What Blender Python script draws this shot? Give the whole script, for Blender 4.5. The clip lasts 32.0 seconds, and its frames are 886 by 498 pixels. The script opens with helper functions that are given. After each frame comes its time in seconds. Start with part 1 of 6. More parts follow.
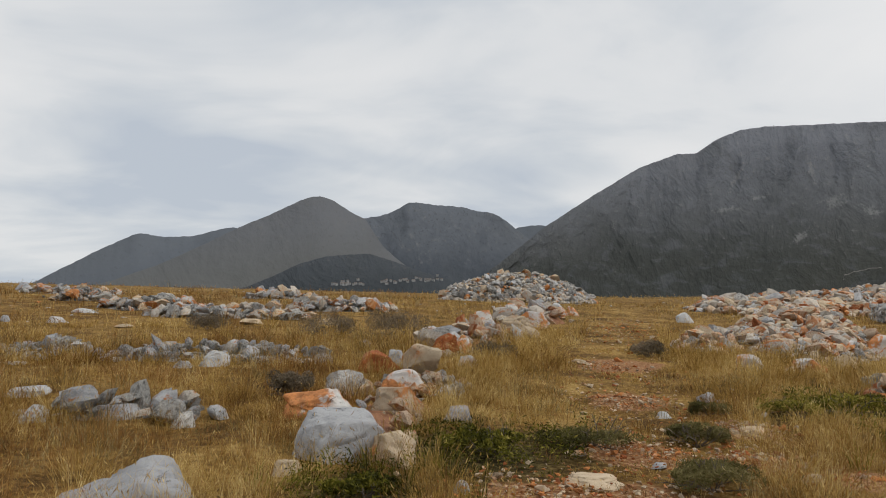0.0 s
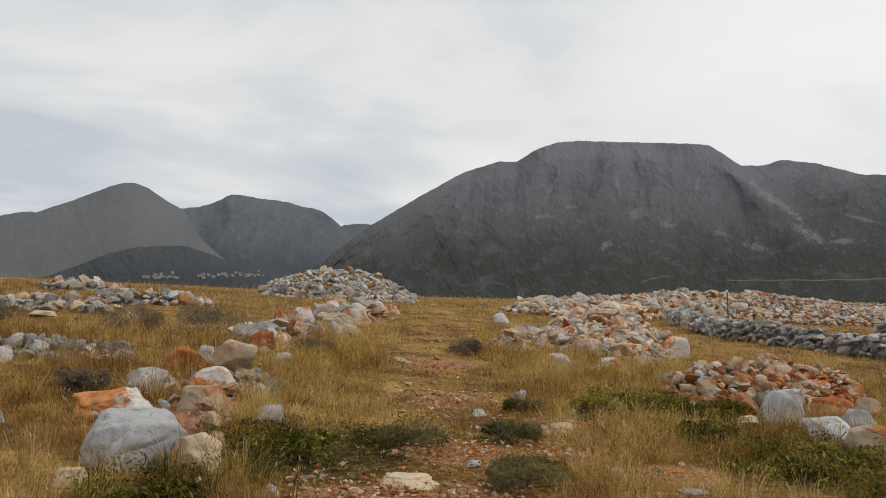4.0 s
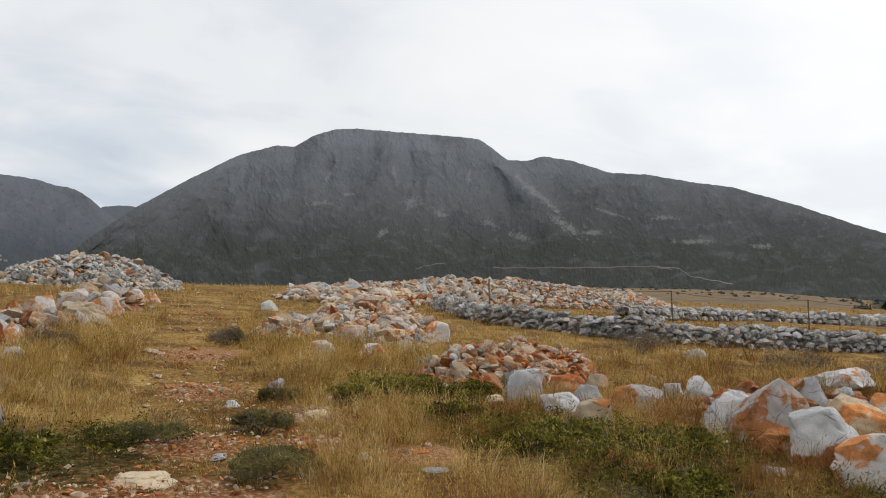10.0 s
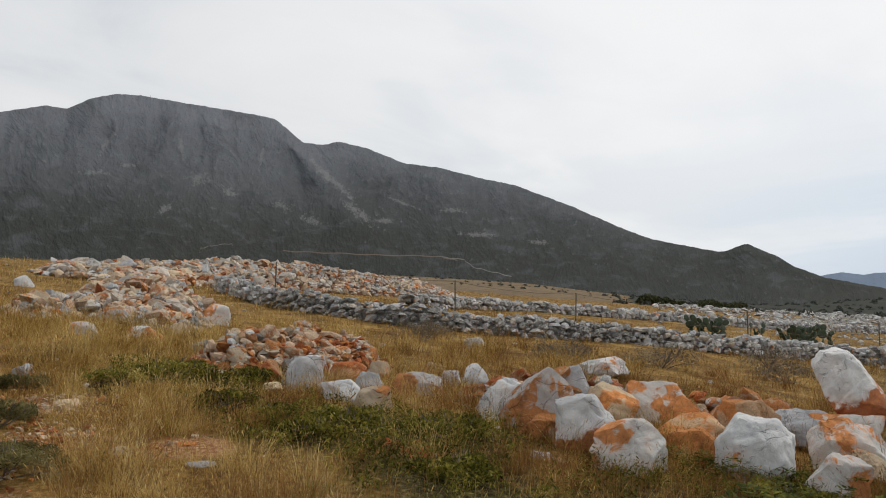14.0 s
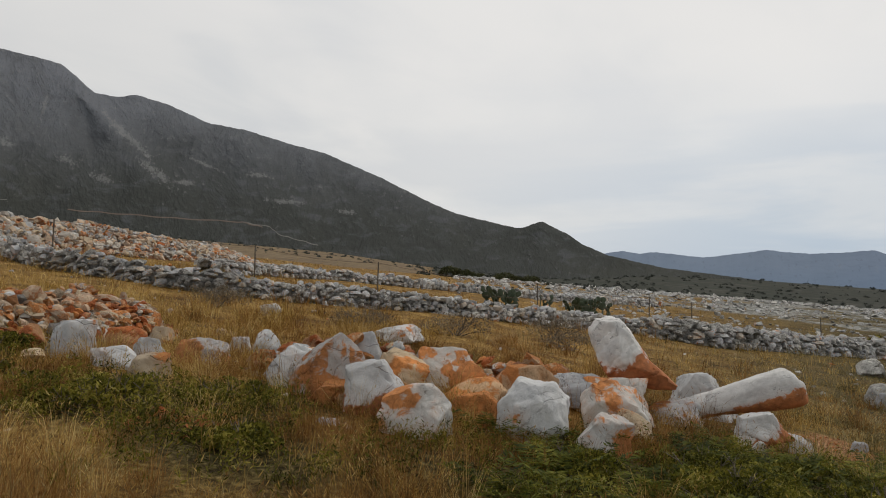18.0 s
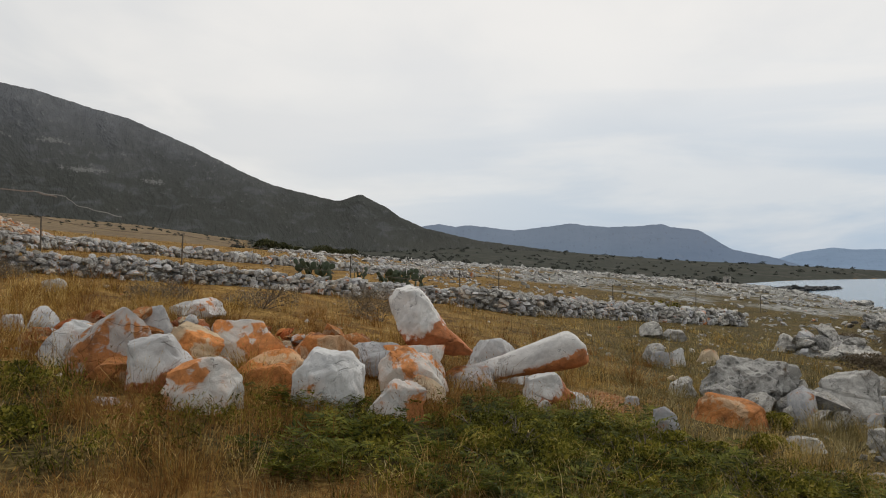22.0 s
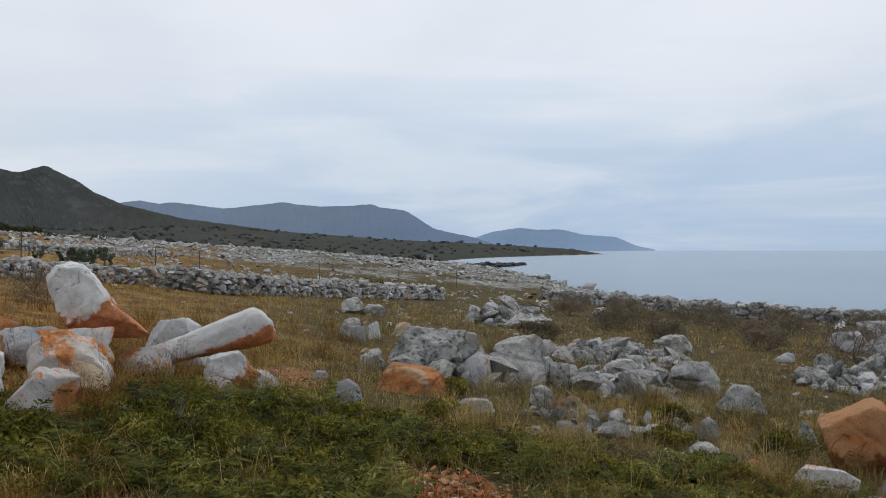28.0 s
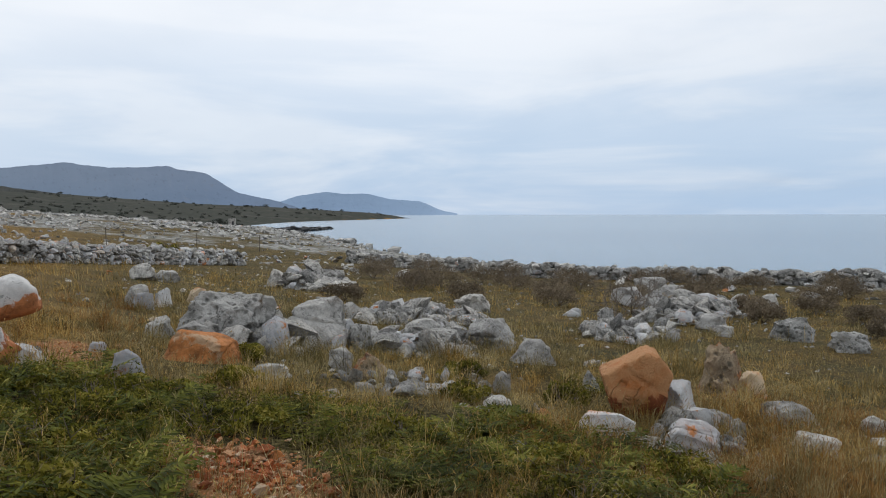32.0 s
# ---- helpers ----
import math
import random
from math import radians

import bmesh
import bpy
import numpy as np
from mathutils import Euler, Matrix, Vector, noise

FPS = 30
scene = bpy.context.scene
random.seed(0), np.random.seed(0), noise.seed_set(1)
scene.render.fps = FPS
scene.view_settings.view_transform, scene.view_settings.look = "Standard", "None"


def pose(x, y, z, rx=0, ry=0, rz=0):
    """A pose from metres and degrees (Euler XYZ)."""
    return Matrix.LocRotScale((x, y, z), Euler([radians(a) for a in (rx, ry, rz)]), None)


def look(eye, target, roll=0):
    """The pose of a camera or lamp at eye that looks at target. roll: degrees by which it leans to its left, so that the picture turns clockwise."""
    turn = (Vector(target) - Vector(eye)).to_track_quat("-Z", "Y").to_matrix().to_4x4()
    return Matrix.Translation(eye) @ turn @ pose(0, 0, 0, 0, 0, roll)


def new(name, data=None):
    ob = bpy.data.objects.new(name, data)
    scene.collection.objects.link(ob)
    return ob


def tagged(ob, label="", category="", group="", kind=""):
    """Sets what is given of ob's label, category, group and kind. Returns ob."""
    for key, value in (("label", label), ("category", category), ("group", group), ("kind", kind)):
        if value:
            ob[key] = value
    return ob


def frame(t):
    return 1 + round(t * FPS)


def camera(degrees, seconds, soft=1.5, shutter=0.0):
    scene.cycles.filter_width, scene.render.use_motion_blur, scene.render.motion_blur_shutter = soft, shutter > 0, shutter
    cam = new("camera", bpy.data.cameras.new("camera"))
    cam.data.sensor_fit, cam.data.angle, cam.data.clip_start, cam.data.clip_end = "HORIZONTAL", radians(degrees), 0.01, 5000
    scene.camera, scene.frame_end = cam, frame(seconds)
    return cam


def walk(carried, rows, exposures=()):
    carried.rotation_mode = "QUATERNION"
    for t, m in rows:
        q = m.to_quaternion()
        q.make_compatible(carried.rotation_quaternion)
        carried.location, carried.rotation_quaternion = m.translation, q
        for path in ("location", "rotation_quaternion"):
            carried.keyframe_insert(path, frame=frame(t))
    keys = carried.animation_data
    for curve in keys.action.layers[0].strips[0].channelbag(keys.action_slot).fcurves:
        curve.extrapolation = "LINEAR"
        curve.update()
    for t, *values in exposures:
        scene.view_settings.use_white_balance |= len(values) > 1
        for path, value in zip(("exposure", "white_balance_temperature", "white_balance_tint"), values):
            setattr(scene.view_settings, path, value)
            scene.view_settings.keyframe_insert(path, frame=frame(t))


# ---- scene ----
cam = camera(59.5, 32.0, soft=1.0)
PATH = [
    (0.0, -0.000, 0.000, 1.550, 98.00, 0.11, 0.01),
    (0.5, -0.004, 0.028, 1.547, 98.04, 0.17, -1.59),
    (1.0, 0.002, 0.047, 1.549, 98.22, 0.12, -2.97),
    (1.5, 0.002, 0.080, 1.544, 98.12, 0.29, -4.23),
    (2.0, 0.012, 0.108, 1.542, 97.87, 0.17, -5.89),
    (2.5, 0.019, 0.137, 1.542, 97.89, 0.08, -7.38),
    (3.0, 0.025, 0.172, 1.539, 97.96, 0.09, -9.22),
    (3.5, 0.026, 0.199, 1.538, 97.76, 0.21, -11.12),
    (4.0, 0.038, 0.210, 1.542, 97.88, -0.23, -13.07),
    (4.5, 0.069, 0.201, 1.535, 97.60, -0.39, -14.47),
    (6.5, 0.157, 0.192, 1.544, 97.45, 0.75, -20.37),
    (7.0, 0.163, 0.174, 1.546, 97.21, 0.53, -21.63),
    (7.5, 0.173, 0.177, 1.546, 97.15, 0.95, -22.81),
    (8.0, 0.189, 0.162, 1.548, 97.29, 1.15, -24.12),
    (8.5, 0.194, 0.158, 1.546, 97.16, 1.13, -25.46),
    (9.0, 0.213, 0.154, 1.548, 96.97, 0.76, -26.81),
    (9.5, 0.226, 0.153, 1.544, 96.77, 1.17, -28.08),
    (10.0, 0.229, 0.173, 1.546, 96.77, 1.16, -29.37),
    (10.5, 0.249, 0.198, 1.551, 96.79, 1.26, -31.36),
    (11.0, 0.265, 0.212, 1.549, 96.39, 0.88, -33.56),
    (11.5, 0.276, 0.227, 1.551, 96.14, 0.53, -35.30),
    (12.0, 0.303, 0.269, 1.558, 96.17, 0.34, -38.18),
    (12.5, 0.326, 0.293, 1.552, 96.04, 0.01, -40.22),
    (13.0, 0.350, 0.305, 1.553, 96.01, -0.01, -41.88),
    (13.5, 0.365, 0.315, 1.553, 95.78, 0.09, -43.44),
    (14.0, 0.381, 0.310, 1.553, 95.55, 0.03, -44.93),
    (14.5, 0.395, 0.326, 1.553, 95.14, -0.18, -46.70),
    (16.5, 0.502, 0.341, 1.548, 94.75, -0.75, -53.70),
    (17.0, 0.542, 0.317, 1.538, 94.71, -0.70, -55.81),
    (17.5, 0.559, 0.324, 1.525, 94.51, -0.73, -57.26),
    (18.0, 0.590, 0.329, 1.509, 93.42, -0.89, -59.22),
    (18.5, 0.613, 0.329, 1.502, 92.79, -0.61, -60.86),
    (19.0, 0.643, 0.313, 1.500, 92.66, -0.22, -62.66),
    (19.5, 0.648, 0.313, 1.493, 92.50, -0.01, -64.34),
    (20.0, 0.666, 0.316, 1.485, 92.12, 0.05, -66.03),
    (20.5, 0.688, 0.312, 1.481, 91.95, 0.08, -67.69),
    (21.0, 0.712, 0.268, 1.478, 91.79, 0.45, -69.62),
    (21.5, 0.710, 0.221, 1.478, 91.69, 0.01, -70.59),
    (22.0, 0.697, 0.141, 1.483, 91.55, -0.27, -72.53),
    (22.5, 0.712, 0.094, 1.480, 91.67, -0.00, -74.27),
    (23.0, 0.717, 0.036, 1.474, 91.46, 0.06, -76.10),
    (23.5, 0.734, 0.000, 1.468, 91.05, -0.05, -77.33),
    (24.0, 0.737, -0.043, 1.463, 90.75, -0.04, -78.55),
    (24.5, 0.754, -0.068, 1.453, 90.64, 0.11, -80.32),
    (25.0, 0.806, -0.061, 1.460, 90.94, -0.20, -82.53),
    (25.5, 0.841, -0.060, 1.457, 91.00, -0.04, -84.04),
    (27.5, 0.953, -0.098, 1.436, 90.01, -0.19, -91.98),
    (28.0, 0.984, -0.120, 1.420, 90.05, 0.02, -93.57),
    (28.5, 1.027, -0.131, 1.415, 89.98, -0.09, -95.51),
    (29.0, 1.056, -0.143, 1.409, 89.18, -0.31, -96.97),
    (29.5, 1.090, -0.160, 1.393, 88.43, -0.25, -98.38),
    (30.0, 1.111, -0.181, 1.387, 88.00, -0.03, -100.29),
    (30.5, 1.142, -0.202, 1.380, 87.70, 0.03, -102.27),
    (31.0, 1.174, -0.229, 1.366, 87.58, -0.08, -104.30),
    (31.5, 1.183, -0.246, 1.360, 87.50, 0.24, -105.73),
    (32.0, 1.221, -0.269, 1.357, 87.40, 0.07, -107.78),
]
walk(cam, [(t, pose(x, y, z, rx, ry, rz)) for t, x, y, z, rx, ry, rz in PATH], exposures=[(0.0, -0.12, 6500, 10), (1.0, -0.13, 6500, 10), (2.0, -0.17, 6650, 10), (4.0, -0.03, 6680, 10), (7.0, 0.11, 6380, 10), (8.0, 0.12, 6450, 10), (9.5, 0.12, 6450, 10), (11.0, 0.04, 6330, 10), (12.0, 0.04, 6080, 10), (13.0, -0.03, 6230, 10), (14.0, -0.08, 6480, 10), (17.0, -0.32, 6620, 10), (19.0, -0.26, 6720, 10), (21.0, -0.18, 6740, 10), (22.0, -0.2, 6720, 10), (23.0, -0.17, 6400, 10), (24.0, -0.15, 6180, 10), (28.0, -0.23, 6060, 10), (30.0, -0.12, 6100, 10), (32.0, -0.04, 6180, 10)])

# ---- sky and sun: a bright overcast, thinner over the sea ----
SUN_AZ, SUN_EL = 108.0, 52.0
world = bpy.data.worlds.new("overcast_sky")
scene.world = world
world.use_nodes = True
wt = world.node_tree
wt.nodes.clear()


def link(tree, a, b):
    tree.links.new(a, b)


def val(tree, socket, v):
    """Feeds a number, a colour or another socket into a socket."""
    if hasattr(v, "is_output"):
        tree.links.new(v, socket)
    elif isinstance(v, (tuple, list)) and len(v) == 3 and len(socket.default_value) == 4:
        socket.default_value = (*v, 1)
    else:
        socket.default_value = v


def calc(tree, op, a, b=0.5, clamp=False):
    n = tree.nodes.new("ShaderNodeMath")
    n.operation, n.use_clamp = op, clamp
    val(tree, n.inputs[0], a)
    val(tree, n.inputs[1], b)
    return n.outputs[0]


def blend(tree, fac, a, b, how="MIX"):
    n = tree.nodes.new("ShaderNodeMix")
    n.data_type, n.blend_type = "RGBA", how
    val(tree, n.inputs[0], fac)
    val(tree, n.inputs[6], a)
    val(tree, n.inputs[7], b)
    return n.outputs[2]


def span(tree, v, lo, hi, to_lo=0.0, to_hi=1.0, soft=True):
    n = tree.nodes.new("ShaderNodeMapRange")
    n.interpolation_type = "SMOOTHSTEP" if soft else "LINEAR"
    for k, q in enumerate((v, lo, hi, to_lo, to_hi)):
        val(tree, n.inputs[k], q)
    return n.outputs[0]


def grain(tree, vec, scale, detail=4.0, rough=0.55, warp=0.0, w=None):
    n = tree.nodes.new("ShaderNodeTexNoise")
    if w is not None:
        n.noise_dimensions = "4D"
        val(tree, n.inputs["W"], w)
    val(tree, n.inputs["Vector"], vec)
    n.inputs["Scale"].default_value, n.inputs["Detail"].default_value = scale, detail
    n.inputs["Roughness"].default_value, n.inputs["Distortion"].default_value = rough, warp
    return n.outputs["Fac"]


def cells(tree, vec, scale, feature="F1", out="Distance"):
    n = tree.nodes.new("ShaderNodeTexVoronoi")
    n.feature = feature
    val(tree, n.inputs["Vector"], vec)
    n.inputs["Scale"].default_value = scale
    return n.outputs[out]


def ramp(tree, fac, stops):
    n = tree.nodes.new("ShaderNodeValToRGB")
    val(tree, n.inputs[0], fac)
    els = n.color_ramp.elements
    while len(els) < len(stops):
        els.new(0.5)
    for e, (p, c) in zip(els, stops):
        e.position, e.color = p, (*c, 1)
    return n.outputs[0]


way = wt.nodes.new("ShaderNodeTexCoord").outputs["Generated"]
parts = wt.nodes.new("ShaderNodeSeparateXYZ")
link(wt, way, parts.inputs[0])
wx, wy, wz = parts.outputs
sky = wt.nodes.new("ShaderNodeTexSky")
sky.sky_type, sky.sun_disc = "NISHITA", False
sky.sun_elevation, sky.sun_rotation = radians(SUN_EL), radians(SUN_AZ)
sky.dust_density, sky.air_density = 2.5, 1.2
lift = calc(wt, "ADD", calc(wt, "MAXIMUM", wz, 0.0), 0.16)
flat = wt.nodes.new("ShaderNodeCombineXYZ")
link(wt, calc(wt, "DIVIDE", wx, lift), flat.inputs[0])
link(wt, calc(wt, "DIVIDE", wy, lift), flat.inputs[1])
turned = wt.nodes.new("ShaderNodeMapping")
turned.inputs["Rotation"].default_value = (0, 0, radians(24))
turned.inputs["Scale"].default_value = (0.75, 1.0, 1.0)
link(wt, flat.outputs[0], turned.inputs["Vector"])
big = grain(wt, turned.outputs[0], 0.75, 4.0, 0.5, 0.5)
fine = grain(wt, turned.outputs[0], 1.7, 5.0, 0.55, 0.5)
mass = calc(wt, "ADD", calc(wt, "MULTIPLY", big, 0.7), calc(wt, "MULTIPLY", fine, 0.3))
# cloud brightness: white where the layer is thin, blue-grey under thick parts
cloud = ramp(wt, mass, [(0.41, (6.4, 7.0, 7.8)), (0.465, (7.8, 8.2, 8.6)), (0.515, (9.2, 9.35, 9.45)), (0.59, (10.0, 10.0, 9.95))])
# veil of pale blue low over the water
seaward = span(wt, calc(wt, "ADD", calc(wt, "MULTIPLY", wx, 0.97), calc(wt, "MULTIPLY", wy, -0.45)), 0.42, 1.05)
low = span(wt, wz, 0.0, 0.34, 1.0, 0.0)
veil = calc(wt, "MULTIPLY", seaward, low)
toward = calc(wt, "ADD", calc(wt, "ADD", calc(wt, "MULTIPLY", wx, 0.9), calc(wt, "MULTIPLY", wy, 0.05)), calc(wt, "MULTIPLY", wz, 0.55))
cloud = blend(wt, span(wt, toward, 0.5, 1.0, 0.0, 0.72), cloud, (12.0, 11.9, 11.75))
long = wt.nodes.new("ShaderNodeMapping")
long.inputs["Scale"].default_value = (1.3, 1.3, 9.0)
link(wt, way, long.inputs["Vector"])
bands = span(wt, grain(wt, long.outputs[0], 1.6, 5.0, 0.55, 0.4), 0.4, 0.62, 0.5, 1.0)
hue = blend(wt, calc(wt, "MULTIPLY", veil, calc(wt, "MULTIPLY", bands, 0.95)), cloud, (5.2, 6.9, 9.0))
full = blend(wt, 0.9, sky.outputs[0], hue)
ground_glow = span(wt, wz, -0.06, -0.005)
full = blend(wt, ground_glow, (3.2, 3.3, 3.4), full)
back = wt.nodes.new("ShaderNodeBackground")
back.inputs["Strength"].default_value = 0.09
link(wt, full, back.inputs["Color"])
link(wt, back.outputs[0], wt.nodes.new("ShaderNodeOutputWorld").inputs["Surface"])

sun = new("sun", bpy.data.lights.new("sun", "SUN"))
sun.data.energy, sun.data.angle, sun.data.color = 1.15, radians(20), (1.0, 0.96, 0.9)
sun_from = Vector((math.sin(radians(SUN_AZ)) * math.cos(radians(SUN_EL)), math.cos(radians(SUN_AZ)) * math.cos(radians(SUN_EL)), math.sin(radians(SUN_EL))))
sun.matrix_world = look(sun_from * 60, (0, 0, 0))

# ---- materials ----
def material(name, rough=0.9, spec=0.2):
    m = bpy.data.materials.new(name)
    m.use_nodes = True
    b = m.node_tree.nodes["Principled BSDF"]
    b.inputs["Roughness"].default_value, b.inputs["Specular IOR Level"].default_value = rough, spec
    return m, m.node_tree, b


def coords(t, out="Object"):
    return t.nodes.new("ShaderNodeTexCoord").outputs[out]


def relief(t, b, h, strength, dist):
    n = t.nodes.new("ShaderNodeBump")
    n.inputs["Strength"].default_value, n.inputs["Distance"].default_value = strength, dist
    link(t, h, n.inputs["Height"])
    link(t, n.outputs[0], b.inputs["Normal"])


def stone_material(name, pale, dark, stain, stained, lichen=0.3, scale=1.0, under=0.0, pits=0.0, films=0.24, coarse=0.013):
    """Limestone: pale body with grey films, wandering cracks, earth stains of a chosen share, dark lichen specks."""
    m, t, b = material(name, 0.85, 0.25)
    o = coords(t)
    rnd = calc(t, "MULTIPLY", t.nodes.new("ShaderNodeObjectInfo").outputs["Random"], 40.0)
    body = grain(t, o, 2.4 * scale, 7, 0.62, 0.3, rnd)
    veins = grain(t, o, 8.0 * scale, 9, 0.72, 1.0, rnd)
    specks = grain(t, o, 42.0 * scale, 3, 0.6, 0.0, rnd)
    col = blend(t, span(t, body, 0.33, 0.56), dark, pale)
    col = blend(t, span(t, veins, 0.55, 0.68, 0.0, films), col, tuple(0.6 * c for c in dark))
    col = blend(t, span(t, veins, 0.46, 0.34, 0.0, films), col, tuple(min(0.85, 1.15 * c) for c in pale))
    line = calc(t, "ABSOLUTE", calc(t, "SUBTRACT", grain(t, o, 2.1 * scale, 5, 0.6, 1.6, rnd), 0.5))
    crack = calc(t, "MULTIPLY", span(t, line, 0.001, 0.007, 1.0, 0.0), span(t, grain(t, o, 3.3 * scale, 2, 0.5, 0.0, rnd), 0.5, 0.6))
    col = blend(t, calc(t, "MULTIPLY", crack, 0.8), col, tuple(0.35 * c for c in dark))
    bent = t.nodes.new("ShaderNodeVectorMath")
    bent.operation = "MULTIPLY_ADD"
    soft = t.nodes.new("ShaderNodeTexNoise")
    link(t, o, soft.inputs["Vector"])
    soft.inputs["Scale"].default_value = 3.0 * scale
    link(t, soft.outputs["Color"], bent.inputs[0])
    bent.inputs[1].default_value = (0.5, 0.5, 0.5)
    link(t, o, bent.inputs[2])
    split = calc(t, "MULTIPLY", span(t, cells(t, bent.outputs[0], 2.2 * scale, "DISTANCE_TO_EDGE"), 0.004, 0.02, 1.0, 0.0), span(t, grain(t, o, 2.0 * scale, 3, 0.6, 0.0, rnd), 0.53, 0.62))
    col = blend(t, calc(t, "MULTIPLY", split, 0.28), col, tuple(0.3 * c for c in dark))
    film = grain(t, o, 4.5 * scale, 6, 0.68, 1.4, rnd)
    col = blend(t, span(t, film, 0.5, 0.62, 0.0, 0.4), col, dark)
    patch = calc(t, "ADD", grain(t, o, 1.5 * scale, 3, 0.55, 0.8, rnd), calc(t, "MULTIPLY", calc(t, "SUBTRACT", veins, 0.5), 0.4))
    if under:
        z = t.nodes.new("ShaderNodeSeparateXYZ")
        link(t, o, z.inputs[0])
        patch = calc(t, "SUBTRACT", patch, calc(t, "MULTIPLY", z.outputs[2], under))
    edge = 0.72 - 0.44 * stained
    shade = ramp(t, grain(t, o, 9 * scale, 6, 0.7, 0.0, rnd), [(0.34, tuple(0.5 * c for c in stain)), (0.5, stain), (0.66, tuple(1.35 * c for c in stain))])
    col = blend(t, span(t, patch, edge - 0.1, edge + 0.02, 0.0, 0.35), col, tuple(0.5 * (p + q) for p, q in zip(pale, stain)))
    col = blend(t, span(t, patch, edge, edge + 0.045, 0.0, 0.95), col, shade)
    col = blend(t, span(t, specks, 0.6, 0.75, 0.0, lichen * 0.7), col, (0.09, 0.09, 0.085))
    own = calc(t, "FRACT", calc(t, "ADD", calc(t, "MULTIPLY", rnd, 0.31), t.nodes.new("ShaderNodeNewGeometry").outputs["Random Per Island"]))
    col = blend(t, 1.0, col, ramp(t, own, [(0.0, (0.64, 0.64, 0.65)), (0.5, (0.93, 0.93, 0.93)), (1.0, (1.12, 1.11, 1.09))]), "MULTIPLY")
    # pit hollows are also darkened in colour, standing in for the shade inside
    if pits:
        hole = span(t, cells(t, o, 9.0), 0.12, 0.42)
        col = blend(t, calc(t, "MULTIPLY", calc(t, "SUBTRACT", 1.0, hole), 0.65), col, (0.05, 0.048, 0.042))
    link(t, col, b.inputs["Base Color"])
    if pits:
        specks = calc(t, "ADD", specks, calc(t, "MULTIPLY", hole, pits))
    h = calc(t, "ADD", calc(t, "ADD", calc(t, "MULTIPLY", veins, 1.3), calc(t, "MULTIPLY", specks, 0.3)), calc(t, "ADD", calc(t, "MULTIPLY", crack, -0.5), calc(t, "MULTIPLY", split, -0.8)))
    relief(t, b, h, 1.0, coarse)
    return m


RED, RUST = (0.36, 0.1, 0.028), (0.52, 0.2, 0.058)
STONE = {
    "white": stone_material("white_limestone", (0.53, 0.53, 0.525), (0.325, 0.328, 0.335), RUST, 0.24),
    "grey": stone_material("grey_limestone", (0.6, 0.58, 0.54), (0.18, 0.172, 0.158), (0.36, 0.25, 0.15), 0.12, 0.7, films=0.6, coarse=0.055),
    "cream": stone_material("cream_limestone", (0.55, 0.495, 0.42), (0.37, 0.32, 0.265), RUST, 0.26),
    "stained": stone_material("earth_stained_limestone", (0.6, 0.585, 0.555), (0.4, 0.388, 0.365), RUST, 0.52),
    "earthy": stone_material("orange_earthy_limestone", (0.6, 0.42, 0.26), (0.42, 0.24, 0.12), RUST, 0.68, coarse=0.03),
    "dusty": stone_material("dust_covered_limestone", (0.56, 0.43, 0.31), (0.4, 0.28, 0.19), (0.42, 0.19, 0.085), 0.45),
    "red": stone_material("red_stained_limestone", (0.5, 0.29, 0.15), (0.36, 0.17, 0.075), RED, 0.66, coarse=0.035),
    "tan": stone_material("tan_limestone", (0.58, 0.465, 0.325), (0.42, 0.325, 0.215), RUST, 0.36),
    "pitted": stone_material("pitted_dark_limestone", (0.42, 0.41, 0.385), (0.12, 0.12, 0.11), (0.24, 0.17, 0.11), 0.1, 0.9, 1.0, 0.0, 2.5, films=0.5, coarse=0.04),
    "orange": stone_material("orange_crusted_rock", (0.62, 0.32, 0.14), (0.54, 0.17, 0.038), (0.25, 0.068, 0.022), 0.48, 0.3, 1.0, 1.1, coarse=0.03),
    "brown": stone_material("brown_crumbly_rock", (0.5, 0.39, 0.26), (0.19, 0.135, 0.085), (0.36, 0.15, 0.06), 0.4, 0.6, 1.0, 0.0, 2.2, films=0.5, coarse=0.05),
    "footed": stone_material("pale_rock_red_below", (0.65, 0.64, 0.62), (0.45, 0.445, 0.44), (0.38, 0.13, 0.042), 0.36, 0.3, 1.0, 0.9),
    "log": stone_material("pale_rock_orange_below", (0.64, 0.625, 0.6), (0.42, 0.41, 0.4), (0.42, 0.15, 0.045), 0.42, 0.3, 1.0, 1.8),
    "black": stone_material("wet_black_rock", (0.07, 0.07, 0.07), (0.025, 0.025, 0.026), (0.08, 0.07, 0.06), 0.1, 0.3, 0.3),
}


def leaf_material(name, stops, glow=0.3, rough=0.75):
    """Thin leaves or blades: each one takes its own tone, patches of a few metres shift it, light passes through."""
    m, t, b = material(name, rough, 0.15)
    geo = t.nodes.new("ShaderNodeNewGeometry")
    tone = calc(t, "ADD", calc(t, "MULTIPLY", geo.outputs["Random Per Island"], 0.4), calc(t, "ADD", calc(t, "MULTIPLY", grain(t, geo.outputs["Position"], 0.6, 3), 0.7), calc(t, "MULTIPLY", grain(t, geo.outputs["Position"], 3.2, 3), 1.3)))
    col = ramp(t, calc(t, "MULTIPLY", calc(t, "SUBTRACT", tone, 0.8), 1.25, True), stops)
    link(t, col, b.inputs["Base Color"])
    thin = t.nodes.new("ShaderNodeBsdfTranslucent")
    link(t, col, thin.inputs["Color"])
    mix = t.nodes.new("ShaderNodeMixShader")
    mix.inputs[0].default_value = glow
    link(t, b.outputs[0], mix.inputs[1])
    link(t, thin.outputs[0], mix.inputs[2])
    link(t, mix.outputs[0], t.nodes["Material Output"].inputs["Surface"])
    return m


